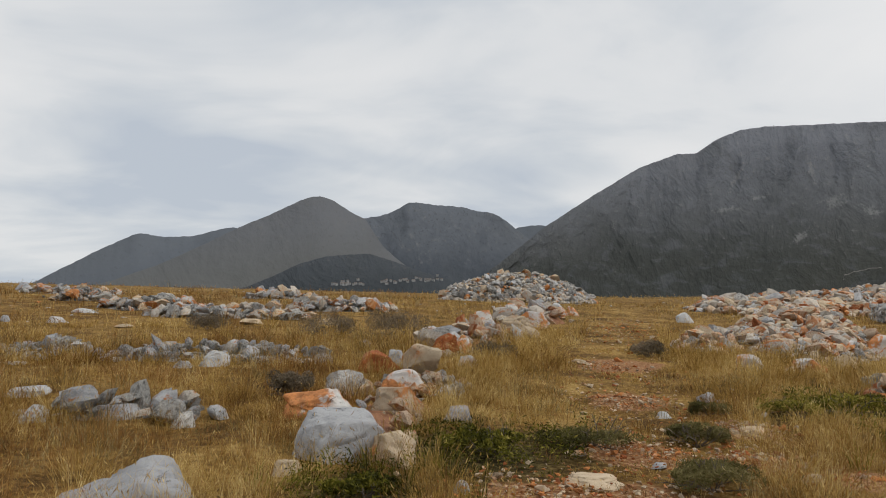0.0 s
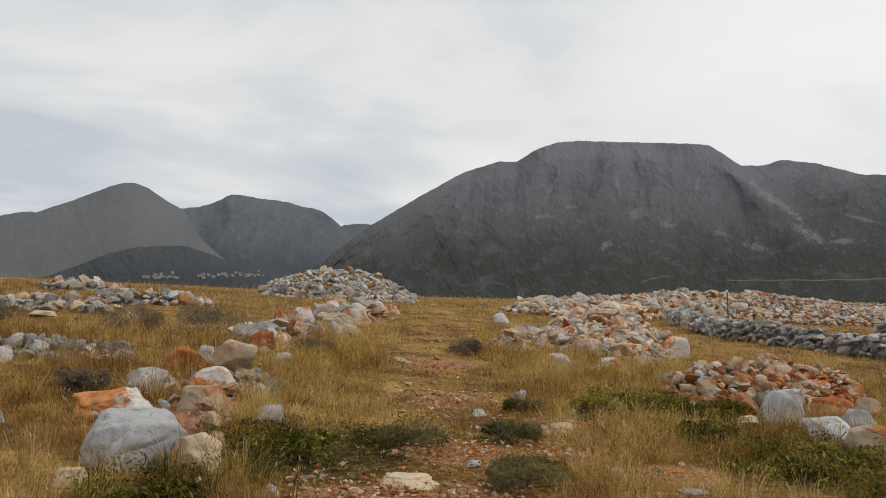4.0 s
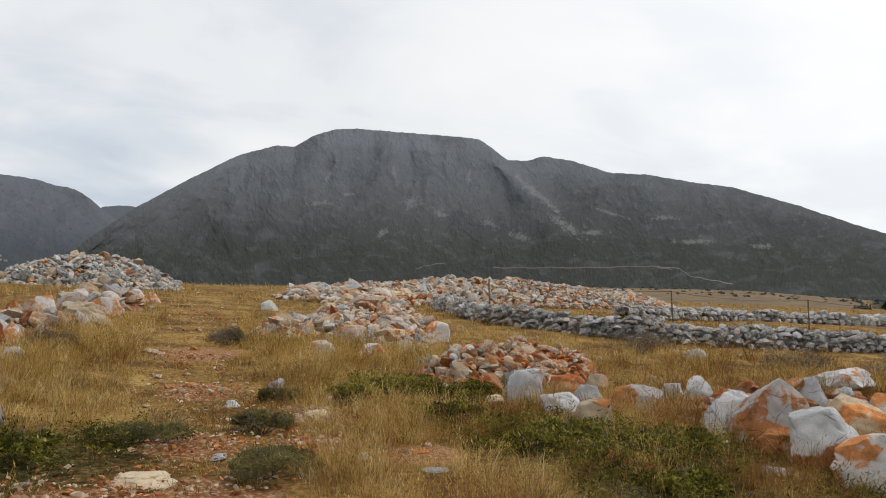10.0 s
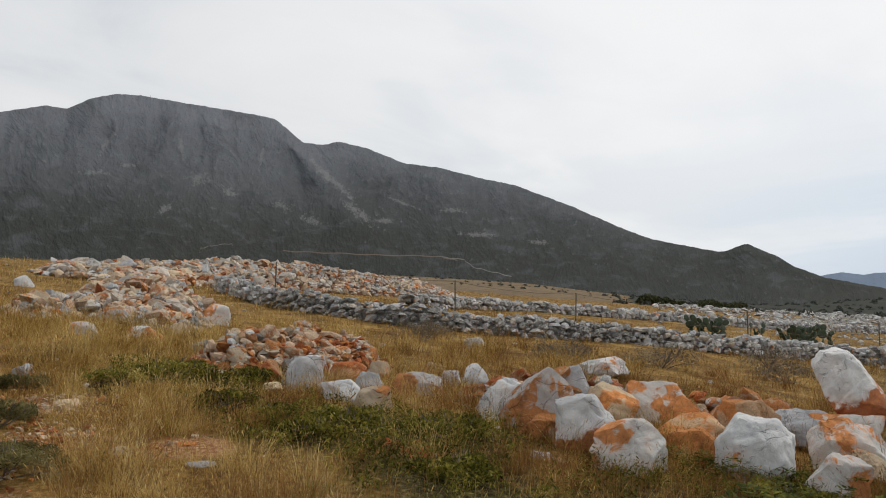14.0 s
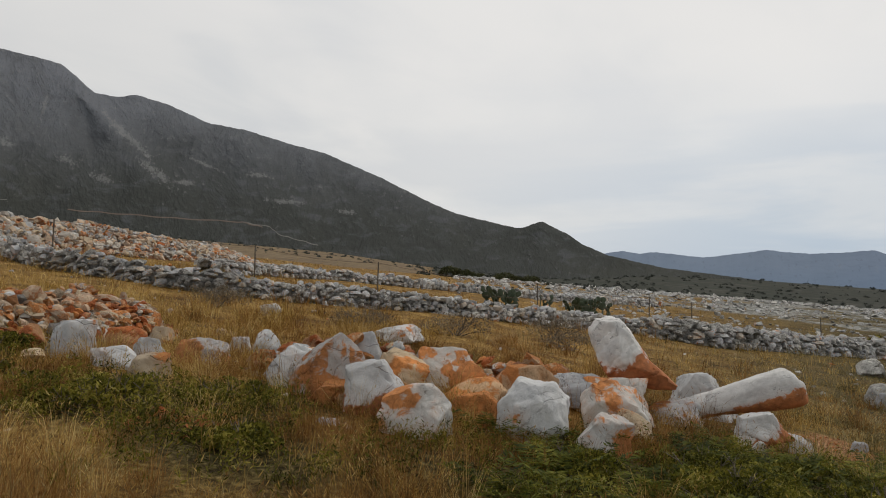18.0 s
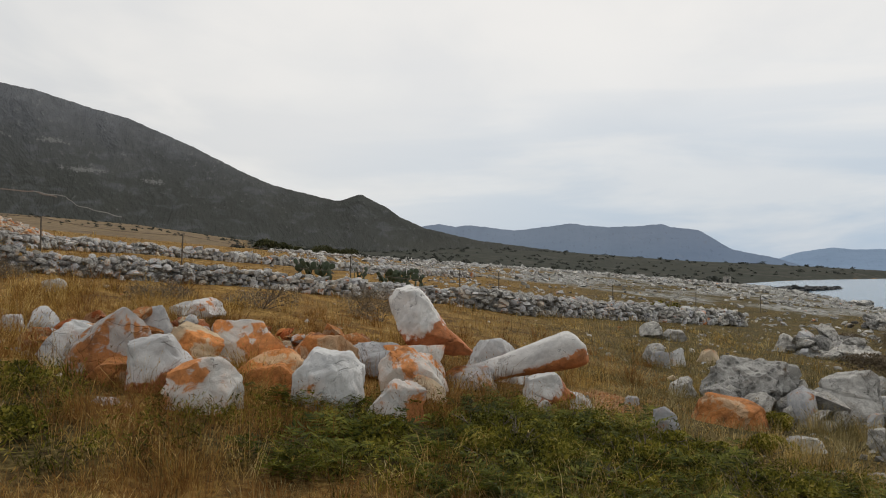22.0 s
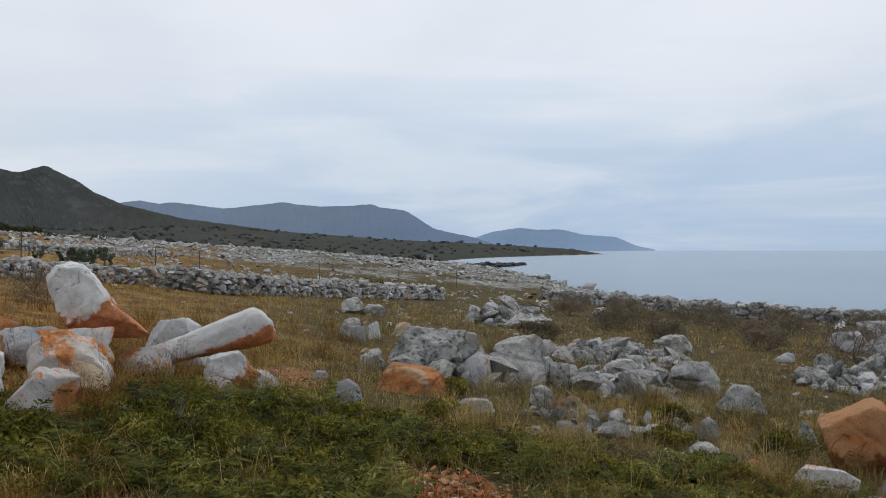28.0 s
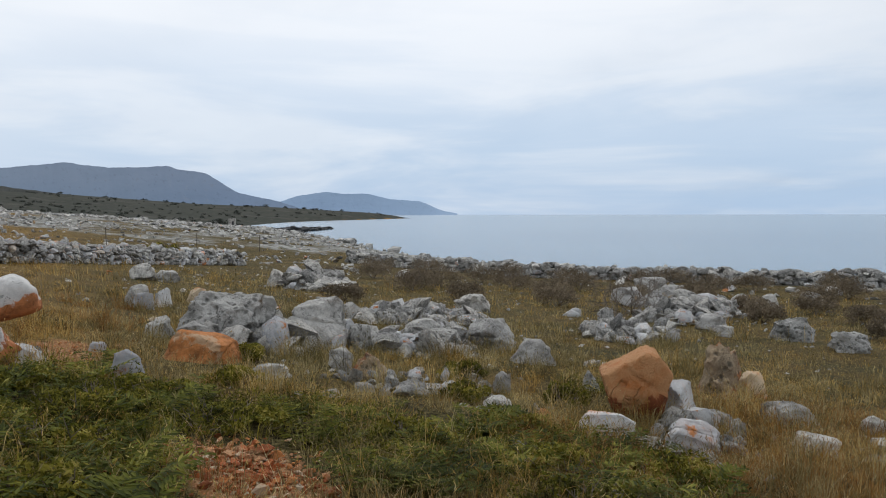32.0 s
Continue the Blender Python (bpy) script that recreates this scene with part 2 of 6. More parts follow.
STRAW = leaf_material("dry_straw_grass", [(0.0, (0.115, 0.062, 0.015)), (0.3, (0.315, 0.185, 0.045)), (0.6, (0.53, 0.35, 0.105)), (1.0, (0.79, 0.62, 0.29))])
RUSSET = leaf_material("russet_dry_grass", [(0.0, (0.06, 0.028, 0.009)), (0.35, (0.19, 0.09, 0.025)), (0.7, (0.34, 0.175, 0.05)), (1.0, (0.56, 0.36, 0.14))])
GREEN = leaf_material("green_herb_leaf", [(0.0, (0.016, 0.016, 0.003)), (0.3, (0.05, 0.051, 0.007)), (0.55, (0.14, 0.131, 0.016)), (0.8, (0.31, 0.262, 0.042)), (1.0, (0.48, 0.39, 0.125))])
OLIVE = leaf_material("olive_mixed_grass", [(0.0, (0.036, 0.03, 0.012)), (0.3, (0.125, 0.1, 0.038)), (0.6, (0.3, 0.235, 0.1)), (1.0, (0.6, 0.5, 0.27))])
FERN = leaf_material("fresh_feathery_leaf", [(0.0, (0.016, 0.022, 0.004)), (0.35, (0.052, 0.065, 0.009)), (0.7, (0.15, 0.153, 0.018)), (1.0, (0.32, 0.29, 0.055))], 0.35)
BUSH = leaf_material("dark_bush_leaf", [(0.0, (0.022, 0.026, 0.011)), (0.5, (0.06, 0.066, 0.028)), (1.0, (0.14, 0.135, 0.065))], 0.2)
FARBUSH = leaf_material("far_scrub_leaf", [(0.0, (0.034, 0.038, 0.032)), (0.5, (0.06, 0.065, 0.055)), (1.0, (0.1, 0.105, 0.09))], 0.2)
GREYBUSH = leaf_material("grey_brown_bush_leaf", [(0.0, (0.075, 0.058, 0.04)), (0.5, (0.18, 0.142, 0.095)), (1.0, (0.34, 0.275, 0.19))], 0.35)
HEATHER = leaf_material("low_olive_shrub_leaf", [(0.0, (0.04, 0.038, 0.013)), (0.5, (0.12, 0.108, 0.035)), (1.0, (0.28, 0.235, 0.1))], 0.3)
CACTUS = leaf_material("cactus_pad_skin", [(0.0, (0.022, 0.034, 0.02)), (0.5, (0.042, 0.058, 0.034)), (1.0, (0.075, 0.092, 0.055))], 0.05, 0.5)


def plain_material(name, a, b2, scale, rough=0.85, metal=0.0):
    m, t, b = material(name, rough, 0.3)
    o = coords(t)
    f = calc(t, "ADD", calc(t, "MULTIPLY", grain(t, o, scale, 5, 0.6), 0.6), calc(t, "MULTIPLY", grain(t, o, scale * 7, 4, 0.7), 0.4))
    link(t, blend(t, span(t, f, 0.38, 0.62), a, b2), b.inputs["Base Color"])
    b.inputs["Metallic"].default_value = metal
    relief(t, b, f, 0.4, 0.01)
    return m


TWIG = plain_material("weathered_twig", (0.1, 0.08, 0.06), (0.2, 0.165, 0.13), 20)
POST = plain_material("weathered_post", (0.07, 0.06, 0.05), (0.17, 0.14, 0.11), 12)
WIRE = plain_material("rusty_wire", (0.09, 0.06, 0.045), (0.17, 0.12, 0.09), 30, 0.6, 0.6)
EARTH = plain_material("red_earth", (0.17, 0.07, 0.035), (0.33, 0.16, 0.08), 6)
PLASTER = plain_material("weathered_plaster", (0.3, 0.3, 0.295), (0.42, 0.415, 0.4), 0.4)
TILE = plain_material("terracotta_roof", (0.17, 0.13, 0.11), (0.26, 0.2, 0.165), 0.6)
SHUTTER = plain_material("dark_window_opening", (0.03, 0.03, 0.035), (0.06, 0.06, 0.06), 1.0, 0.4)
TRACK = plain_material("dirt_road_surface", (0.09, 0.06, 0.042), (0.12, 0.085, 0.06), 0.05)
PALE_TRACK = plain_material("pale_gravel_road", (0.11, 0.102, 0.09), (0.16, 0.15, 0.132), 0.05)


def ground_material():
    """Straw litter over red earth; soil, rubble and scrub shares come from the lie of the land."""
    m, t, b = material("field_ground", 0.95, 0.1)
    o = coords(t)
    share = {}
    for k in ("soil", "rubble", "scrub", "green", "field"):
        n = t.nodes.new("ShaderNodeAttribute")
        n.attribute_name = k
        share[k] = n.outputs["Fac"]
    wide, mid, small = grain(t, o, 0.09, 4, 0.6, 0.5), grain(t, o, 1.1, 5, 0.65, 0.6), grain(t, o, 16, 5, 0.7)
    # dark stops of litter and herb floor also stand in for shade between blades
    litter = ramp(t, calc(t, "ADD", calc(t, "MULTIPLY", mid, 0.5), calc(t, "MULTIPLY", small, 0.5)), [(0.36, (0.05, 0.027, 0.009)), (0.46, (0.145, 0.078, 0.022)), (0.55, (0.3, 0.18, 0.053)), (0.68, (0.54, 0.38, 0.145))])
    shaded_herb_floor = ramp(t, small, [(0.36, (0.014, 0.011, 0.005)), (0.48, (0.045, 0.037, 0.013)), (0.58, (0.1, 0.083, 0.03)), (0.7, (0.23, 0.18, 0.08))])
    col = blend(t, share["green"], litter, shaded_herb_floor)
    pebbles = cells(t, o, 26)
    earth = ramp(t, calc(t, "ADD", calc(t, "MULTIPLY", pebbles, 0.7), calc(t, "MULTIPLY", small, 0.5)), [(0.2, (0.52, 0.37, 0.23)), (0.42, (0.42, 0.25, 0.125)), (0.7, (0.24, 0.105, 0.045))])
    bare = span(t, calc(t, "ADD", share["soil"], calc(t, "MULTIPLY", calc(t, "SUBTRACT", mid, 0.5), 1.3)), 0.42, 0.68)
    col = blend(t, bare, col, earth)
    rubble = ramp(t, calc(t, "ADD", calc(t, "MULTIPLY", cells(t, o, 1.3), 0.6), calc(t, "MULTIPLY", grain(t, o, 2.5, 5, 0.7), 0.5)), [(0.3, (0.42, 0.42, 0.4)), (0.5, (0.27, 0.265, 0.245)), (0.72, (0.1, 0.095, 0.07))])
    stony = span(t, calc(t, "ADD", share["rubble"], calc(t, "MULTIPLY", calc(t, "SUBTRACT", grain(t, o, 0.12, 4, 0.6), 0.5), 1.1)), 0.45, 0.62)
    col = blend(t, stony, col, rubble)
    dots = cells(t, o, 0.16)
    lie = grain(t, o, 0.022, 5, 0.65, 0.6)
    heath = blend(t, span(t, dots, 0.2, 0.62), (0.02, 0.024, 0.015), blend(t, span(t, wide, 0.45, 0.62), (0.036, 0.038, 0.029), (0.062, 0.058, 0.043)))
    heath = blend(t, span(t, lie, 0.52, 0.6), heath, (0.03, 0.034, 0.024))
    heath = blend(t, span(t, lie, 0.42, 0.36, 0.0, 0.6), heath, (0.085, 0.08, 0.066))
    col = blend(t, span(t, calc(t, "ADD", share["scrub"], calc(t, "MULTIPLY", calc(t, "SUBTRACT", wide, 0.5), 0.9)), 0.4, 0.6), col, heath)
    tilled = blend(t, span(t, calc(t, "ADD", calc(t, "MULTIPLY", wide, 0.6), calc(t, "MULTIPLY", lie, 0.4)), 0.4, 0.6), (0.12, 0.085, 0.052), (0.22, 0.16, 0.09))
    col = blend(t, span(t, calc(t, "ADD", share["field"], calc(t, "MULTIPLY", calc(t, "SUBTRACT", lie, 0.5), 0.8)), 0.35, 0.6), col, tilled)
    link(t, col, b.inputs["Base Color"])
    relief(t, b, calc(t, "ADD", small, calc(t, "MULTIPLY", mid, 0.5)), 0.8, 0.05)
    return m


def hill_material(name, low, high, bare, scale, mottled=1.0):
    """Scrub slopes below, bare grey rock above; broad tints, soft gully streaks, dark bushes and pale outcrops as flecks."""
    m, t, b = material(name, 1.0, 0.05)
    face = t.nodes.new("ShaderNodeAttribute")
    face.attribute_name = "face"
    o = face.outputs["Vector"]
    n = t.nodes.new("ShaderNodeAttribute")
    n.attribute_name = "rise"
    wide, mid = grain(t, o, 0.0025 * scale, 5, 0.6, 0.8), grain(t, o, 0.011 * scale, 6, 0.65, 0.7)
    small, fleck = grain(t, o, 0.06 * scale, 4, 0.65, 0.2), grain(t, o, 0.16 * scale, 3, 0.6, 0.0)
    up = span(t, calc(t, "ADD", n.outputs["Fac"], calc(t, "MULTIPLY", calc(t, "SUBTRACT", wide, 0.5), 0.6)), 0.2, 0.95)
    col = blend(t, up, low, high)
    col = blend(t, span(t, mid, 0.5, 0.34, 0.0, 0.2 * mottled), col, tuple(0.62 * c for c in low))
    col = blend(t, span(t, wide, 0.45, 0.7, 0.0, 0.3 * mottled), col, (low[0] * 1.35, low[1] * 1.25, low[2] * 1.05))
    run = t.nodes.new("ShaderNodeMapping")
    run.inputs["Scale"].default_value = (0.45, 1.0, 1.0)
    run.inputs["Rotation"].default_value = (0, 0, 0.35)
    link(t, o, run.inputs["Vector"])
    streak = grain(t, run.outputs[0], 0.03 * scale, 5, 0.6, 0.5)
    col = blend(t, span(t, streak, 0.5, 0.68, 0.0, 0.22 * mottled), col, high)
    rocky = span(t, calc(t, "ADD", n.outputs["Fac"], calc(t, "MULTIPLY", calc(t, "SUBTRACT", mid, 0.5), 2.0)), 0.3, 0.9, 0.25, 1.0)
    col = blend(t, calc(t, "MULTIPLY", span(t, calc(t, "ADD", calc(t, "MULTIPLY", small, 0.6), calc(t, "MULTIPLY", fleck, 0.4)), 0.52, 0.66, 0.0, 0.4 * mottled), rocky), col, bare)
    col = blend(t, span(t, fleck, 0.56, 0.7, 0.0, 0.35 * mottled), col, tuple(0.45 * c for c in low))
    scree = t.nodes.new("ShaderNodeAttribute")
    scree.attribute_name = "scree"
    col = blend(t, calc(t, "MULTIPLY", span(t, calc(t, "ADD", scree.outputs["Fac"], calc(t, "MULTIPLY", calc(t, "SUBTRACT", calc(t, "ADD", calc(t, "MULTIPLY", small, 0.5), calc(t, "MULTIPLY", fleck, 0.5)), 0.5), 4.0)), 0.3, 1.0), 0.5), col, bare)
    link(t, col, b.inputs["Base Color"])
    relief(t, b, calc(t, "ADD", calc(t, "MULTIPLY", mid, 0.8), calc(t, "MULTIPLY", small, 0.35)), 0.9, 40 * scale ** 3)
    return m


def sea_material():
    m, t, b = material("sea_water", 0.16, 0.5)
    o = coords(t)
    wide = grain(t, o, 0.006, 4, 0.6, 1.0)
    link(t, blend(t, span(t, wide, 0.35, 0.65), (0.085, 0.15, 0.215), (0.12, 0.195, 0.26)), b.inputs["Base Color"])
    b.inputs["IOR"].default_value = 1.33
    relief(t, b, calc(t, "ADD", grain(t, o, 0.5, 4, 0.6), grain(t, o, 2.6, 3, 0.6)), 0.25, 0.2)
    return m


GROUND, WATER = ground_material(), sea_material()

# ---- the lie of the land ----
EYE, SEA = 1.55, -5.0
MID_EL = ((-60, 0, 30, 45, 60, 75, 85, 95, 104, 120, 180, 240, 300), (4.4, 4.45, 4.0, 2.5, 1.3, 0.3, -0.4, -1.2, -2.6, -3.6, -4.0, -3.0, 4.4))
FAR_EL = ((-60, 0, 30, 45, 51, 59, 67, 75, 82, 90, 96, 102.5, 106, 240, 300), (4.4, 4.4, 4.2, 3.4, 3.0, 1.95, 1.3, 1.6, 1.3, 0.72, 0.45, 0.07, -0.35, -0.4, 4.4))
NEAR_SHORE = ((-60, 80, 97, 100, 103, 110, 120, 137, 180, 240, 285, 300), (150, 150, 205, 130, 95, 75, 65, 60, 55, 60, 120, 150))
SPIT = ((0, 205, 300, 335, 342, 350, 450, 600, 800, 1000, 1137, 1160, 1300, 2000, 5000), (97.2, 97.2, 99.5, 99.7, 98, 95, 94.5, 97, 101, 104.5, 106, 100, 92, 86, 80))


def ease(v):
    v = np.clip(v, 0.0, 1.0)
    return v * v * (3 - 2 * v)


def bearing_of(x, y):
    """Bearing in degrees from -60 to 300, so that no seam lies in the sea behind."""
    a = np.degrees(np.arctan2(x, y))
    return np.where(a < -60, a + 360, a)


def shore(x, y):
    """Metres from the waterline, positive on land."""
    r, az = np.hypot(x, y), bearing_of(x, y)
    return np.maximum(np.interp(az, *NEAR_SHORE) - r, np.maximum(np.interp(r, *SPIT) - az, az - 285) * r * 0.01745)


def height(x, y):
    """Height of the ground: a slope that rises inland, eases off to a plain, and drops to the sea."""
    x, y = np.asarray(x, float), np.asarray(y, float)
    r, az = np.hypot(x, y), bearing_of(x, y)
    up = np.maximum(y, 0)
    near = -0.03 * x + 0.135 * up - 0.00043 * up * up - 1.6 * (1 - np.exp(np.minimum(y, 0) * 0.0844))
    el = np.interp(az, *MID_EL) + (np.interp(az, *FAR_EL) - np.interp(az, *MID_EL)) * ease((r - 150) / 900)
    k = ease((r - 28) / 90)
    land = near * (1 - k) + (EYE + r * np.tan(np.radians(el))) * k
    d = shore(x, y)
    return np.where(d > 0, SEA - 0.6 + (land - SEA + 0.6) * ease(d / (5 + 0.02 * r)), SEA - 0.6 - np.minimum(3, -d * 0.1))


TRACK_LINE = ((-10, 0, 5.2, 6.9, 9.0, 12.0, 15.7, 21.0, 30.0, 45.0), (0.1, 0.4, 1.2, 1.7, 2.0, 2.65, 3.6, 4.9, 7.2, 11.5))


def ripple(x, y, s, seed=0.0):
    """Smooth wandering field in 0..1, features about s metres wide."""
    a = 2 * math.pi / s
    v = np.sin(a * (0.8 * x + 0.31 * y) + seed) + np.sin(a * (-0.37 * x + 0.9 * y) + 1.7 * seed + 1.3) + np.sin(a * 1.73 * (0.55 * x - 0.74 * y) + 2.1 + seed) + 0.7 * np.sin(a * 2.9 * (0.6 * x + 0.71 * y) + 0.4 - seed)
    return 0.5 + v / 7.4


def spots(x, y, places):
    """Strongest of some soft round patches (x, y, radius)."""
    out = np.zeros(np.shape(x))
    for px, py, pr in places:
        out = np.maximum(out, np.exp(-(((x - px) ** 2 + (y - py) ** 2) / (pr * pr)) ** 1.5))
    return out


GREEN_PATCHES = ((4.3, 8.4, 0.6), (4.9, 7.9, 0.45), (3.6, 8.1, 0.4), (4.1, 6.9, 0.45), (4.2, 6.2, 0.45), (4.2, 5.6, 0.6), (4.5, 5.6, 1.0), (5.3, 5.2, 0.9), (4.4, 4.2, 0.9), (6.4, 2.3, 1.3), (7.5, 1.3, 1.2), (8.4, 1.2, 0.9), (7.5, 0.2, 1.2), (7.2, -1.0, 1.1), (6.3, 0.9, 1.0), (6.2, -2.6, 1.2), (5.1, 0.3, 0.6), (0.3, 6.2, 0.8), (1.1, 6.6, 0.5), (-0.5, 5.1, 0.5), (9.6, -5.2, 0.7), (5.6, 3.2, 0.7))
SOIL_PATCHES = ((1.2, 5.0, 0.75), (1.6, 6.4, 0.5), (2.4, 6.2, 0.35), (2.0, 8.6, 0.5), (3.1, 5.6, 0.4), (2.75, 7.3, 0.35), (2.6, 11.5, 0.7), (6.45, -0.48, 0.42), (5.85, -0.6, 0.46), (10.6, 1.2, 0.8), (6.6, 8.8, 0.7), (0.6, 5.2, 0.5))


def on_track(x, y):
    return np.exp(-((x - np.interp(y, *TRACK_LINE)) / 0.85) ** 4) * (np.asarray(y) > -3)


def link_mesh(name, verts, faces, mat=None, smooth=False):
    me = bpy.data.meshes.new(name)
    me.from_pydata([tuple(v) for v in verts], [], [tuple(f) for f in faces])
    if mat:
        me.materials.append(mat)
    if smooth:
        me.polygons.foreach_set("use_smooth", [True] * len(me.polygons))
    me.update()
    return me


def grid_mesh(name, px, py, pz, mat, wrap=False):
    """A sheet from three arrays of one shape (rows, columns), smooth shaded."""
    rows, cols = px.shape
    idx = np.arange(rows * cols).reshape(rows, cols)
    if wrap:
        idx = np.hstack([idx, idx[:, :1]])
    quads = np.stack([idx[:-1, :-1], idx[:-1, 1:], idx[1:, 1:], idx[1:, :-1]], -1).reshape(-1, 4)
    me = bpy.data.meshes.new(name)
    me.vertices.add(rows * cols)
    me.vertices.foreach_set("co", np.stack([px, py, pz], -1).astype(np.float32).ravel())
    me.loops.add(quads.size)
    me.loops.foreach_set("vertex_index", quads.ravel().astype(np.int32))
    me.polygons.add(len(quads))
    me.polygons.foreach_set("loop_start", np.arange(0, quads.size, 4, dtype=np.int32))
    me.polygons.foreach_set("use_smooth", np.ones(len(quads), bool))
    me.materials.append(mat)
    me.update()
    me.validate()
    return me


def share_on(me, name, values):
    a = me.attributes.new(name, "FLOAT", "POINT")
    a.data.foreach_set("value", np.clip(values, 0, 1).astype(np.float32).ravel())


radii = np.concatenate([[0.0], np.geomspace(0.5, 60, 170), np.geomspace(62, 4950, 130)])
turn_az = np.radians(np.arange(0, 360, 1.0))
rr, aa = np.meshgrid(radii, turn_az, indexing="ij")
gx, gy = rr * np.sin(aa), rr * np.cos(aa)
gd = shore(gx, gy)
gz = height(gx, gy) + (0.05 * (ripple(gx, gy, 1.9) - 0.5) + 0.1 * (ripple(gx, gy, 6.5, 2.0) - 0.5)) * np.minimum(1, rr / 3) * (gd > 0)
deg = bearing_of(gx, gy)
ground_me = grid_mesh("ground", gx, gy, gz, GROUND, True)
share_on(ground_me, "soil", np.maximum(0.26 * on_track(gx, gy) * (0.6 + 0.6 * ripple(gx, gy, 2.3)), spots(gx, gy, SOIL_PATCHES)) * (rr < 70))
share_on(ground_me, "green", np.maximum(spots(gx, gy, GREEN_PATCHES), 0.95 * ease((deg - 68) / 22) * ease((230 - deg) / 50) * ease((150 - rr) / 40) * (0.6 + 0.6 * ripple(gx, gy, 3.0, 3.0))))
share_on(ground_me, "rubble", np.maximum(0.55 * ease((rr - 45) / 30) * ease((deg - 60) / 12) * ease((1 - (rr - 260) / 300)), (gd < 16 + 0.03 * rr) * ease((480 - rr) / 160)))
in_field = ease((rr - 110) / 50) * ease((deg - 36) / 4) * ease((60 - deg) / 4)
share_on(ground_me, "field", in_field)
share_on(ground_me, "scrub", np.maximum(ease((rr - 220) / 200) * ease((deg - 40) / 25) * (deg < 120) * (1 - in_field), np.maximum(0.5 * ease((rr - 250) / 300) * (1 - in_field), ease((rr - 60) / 90) * ease((30 - deg) / 20) * 0.85)) * (gd > np.where(rr > 350, 1, 14)))
ground = tagged(new("ground", ground_me), "dry grassy coastal slope of red earth and straw", "ground", kind="structure")

ring = np.geomspace(1, 4980, 60)
sr, sa = np.meshgrid(ring, np.radians(np.arange(0, 360, 4.0)), indexing="ij")
sea = tagged(new("water", grid_mesh("water", sr * np.sin(sa), sr * np.cos(sa), np.full(sr.shape, SEA), WATER, True)), "calm pale blue sea under a cloudy sky", "sea", kind="structure")


# ---- mountains ----
def mountain(name, ridge, near_r, far_r, foot_el, mat, label, ledge=0.0, rough=1.0, seed=0, spurs=(), bare=(), reach=((-180, 180), (1, 1))):
    """A range whose crest stands at the bearings and elevations of ridge; slopes run from near_r to far_r metres. Returns the distance of a bearing and elevation on it."""
    b0, e0 = [p[0] for p in ridge], [p[1] for p in ridge]
    az = np.arange(b0[0], b0[-1] + 0.01, 0.12)
    s = np.linspace(0, 1, 120)

    def parts_at(a, e):
        top, base = np.interp(a, b0, e0), np.interp(a, *foot_el)
        return np.clip((e - base) / np.maximum(top - base, 0.05), 0, 1)

    def depth(a, q):
        run = q ** 0.9 if not ledge else np.interp(q, (0, 0.3, 0.58, 0.7, 0.9, 1), (0, 0.34, 0.64, 0.75, 0.88, 1))
        return near_r + (far_r - near_r) * run * np.interp(a, *reach)

    def crags(a, q):
        """Broad spurs, gullies that run down the slope, and fluted rock under the crest."""
        body = min(1.0, 2.6 * q) * min(1.0, 9.0 * (1.02 - q))
        big = noise.ridged_multi_fractal(Vector((a * 0.105 - 0.75 * q, q * 0.55 + seed * 7.3, seed * 3.1)), 1.0, 2.1, 3, 1.0, 2.0) - 1.0
        rib = noise.ridged_multi_fractal(Vector((a * 0.42 - 1.5 * q, q * 1.3 + seed * 2.3, seed * 1.1)), 0.9, 2.2, 5, 1.0, 2.0) - 0.9
        lump = noise.fractal(Vector((a * 0.3, q * 2.6, seed + 9.0)), 0.8, 2.0, 6)
        cliff = max(0.0, 1 - abs(q - 0.8) / 0.2)
        flute = noise.ridged_multi_fractal(Vector((a * 1.5, q * 1.8 + seed, seed * 5.0)), 0.8, 2.2, 4, 1.0, 2.0) - 0.9
        spur = sum(h * math.exp(-((a - a0 - k * (1 - q)) / (w0 + w1 * (1 - q))) ** 2) for a0, k, w0, w1, h in spurs)
        return (far_r - near_r) * (rough * (0.036 * big * body + 0.011 * rib * body + 0.016 * lump * body + 0.0035 * flute * cliff) + 0.6 * spur * body)

    A, S = np.meshgrid(az, s, indexing="xy")
    jag = 0.022 * np.sin(A * 5.3 + seed) * np.sin(A * 2.1) + 0.008 * np.sin(A * 13 + 2 * seed)
    crest = np.interp(az, b0, e0)
    crest = np.convolve(np.pad(crest, 3, mode="edge"), np.hanning(9)[1:-1] / np.hanning(9).sum(), mode="valid")
    top = crest[None, :] + jag * rough
    base = np.interp(A, *foot_el)
    el = base + (top - base) * S
    C = np.array([[crags(a, q) for a in az] for q in s])
    R = depth(A, S) - C
    X, Y, Z = R * np.sin(np.radians(A)), R * np.cos(np.radians(A)), EYE + R * np.tan(np.radians(el))
    bx, by = X[-1:] * 1.06, Y[-1:] * 1.06
    X, Y, Z = np.vstack([X, bx]), np.vstack([Y, by]), np.vstack([Z, Z[-1:] * 0.8 - 20])
    me = grid_mesh(name, X, Y, Z, mat)
    share_on(me, "rise", np.vstack([S, S[-1:]]) * (np.vstack([top, top[-1:]]) / max(e0)))
    patch = np.zeros(np.vstack([A, A[-1:]]).shape)
    for a0, e_0, wide, tall, lean in bare:
        de = np.vstack([el, el[-1:]]) - e_0
        da = np.vstack([A, A[-1:]]) - a0 - lean * de
        patch = np.maximum(patch, np.exp(-((da / wide) ** 2 + (de / tall) ** 2)))
    share_on(me, "scree", patch)
    slope = me.attributes.new("face", "FLOAT_VECTOR", "POINT")
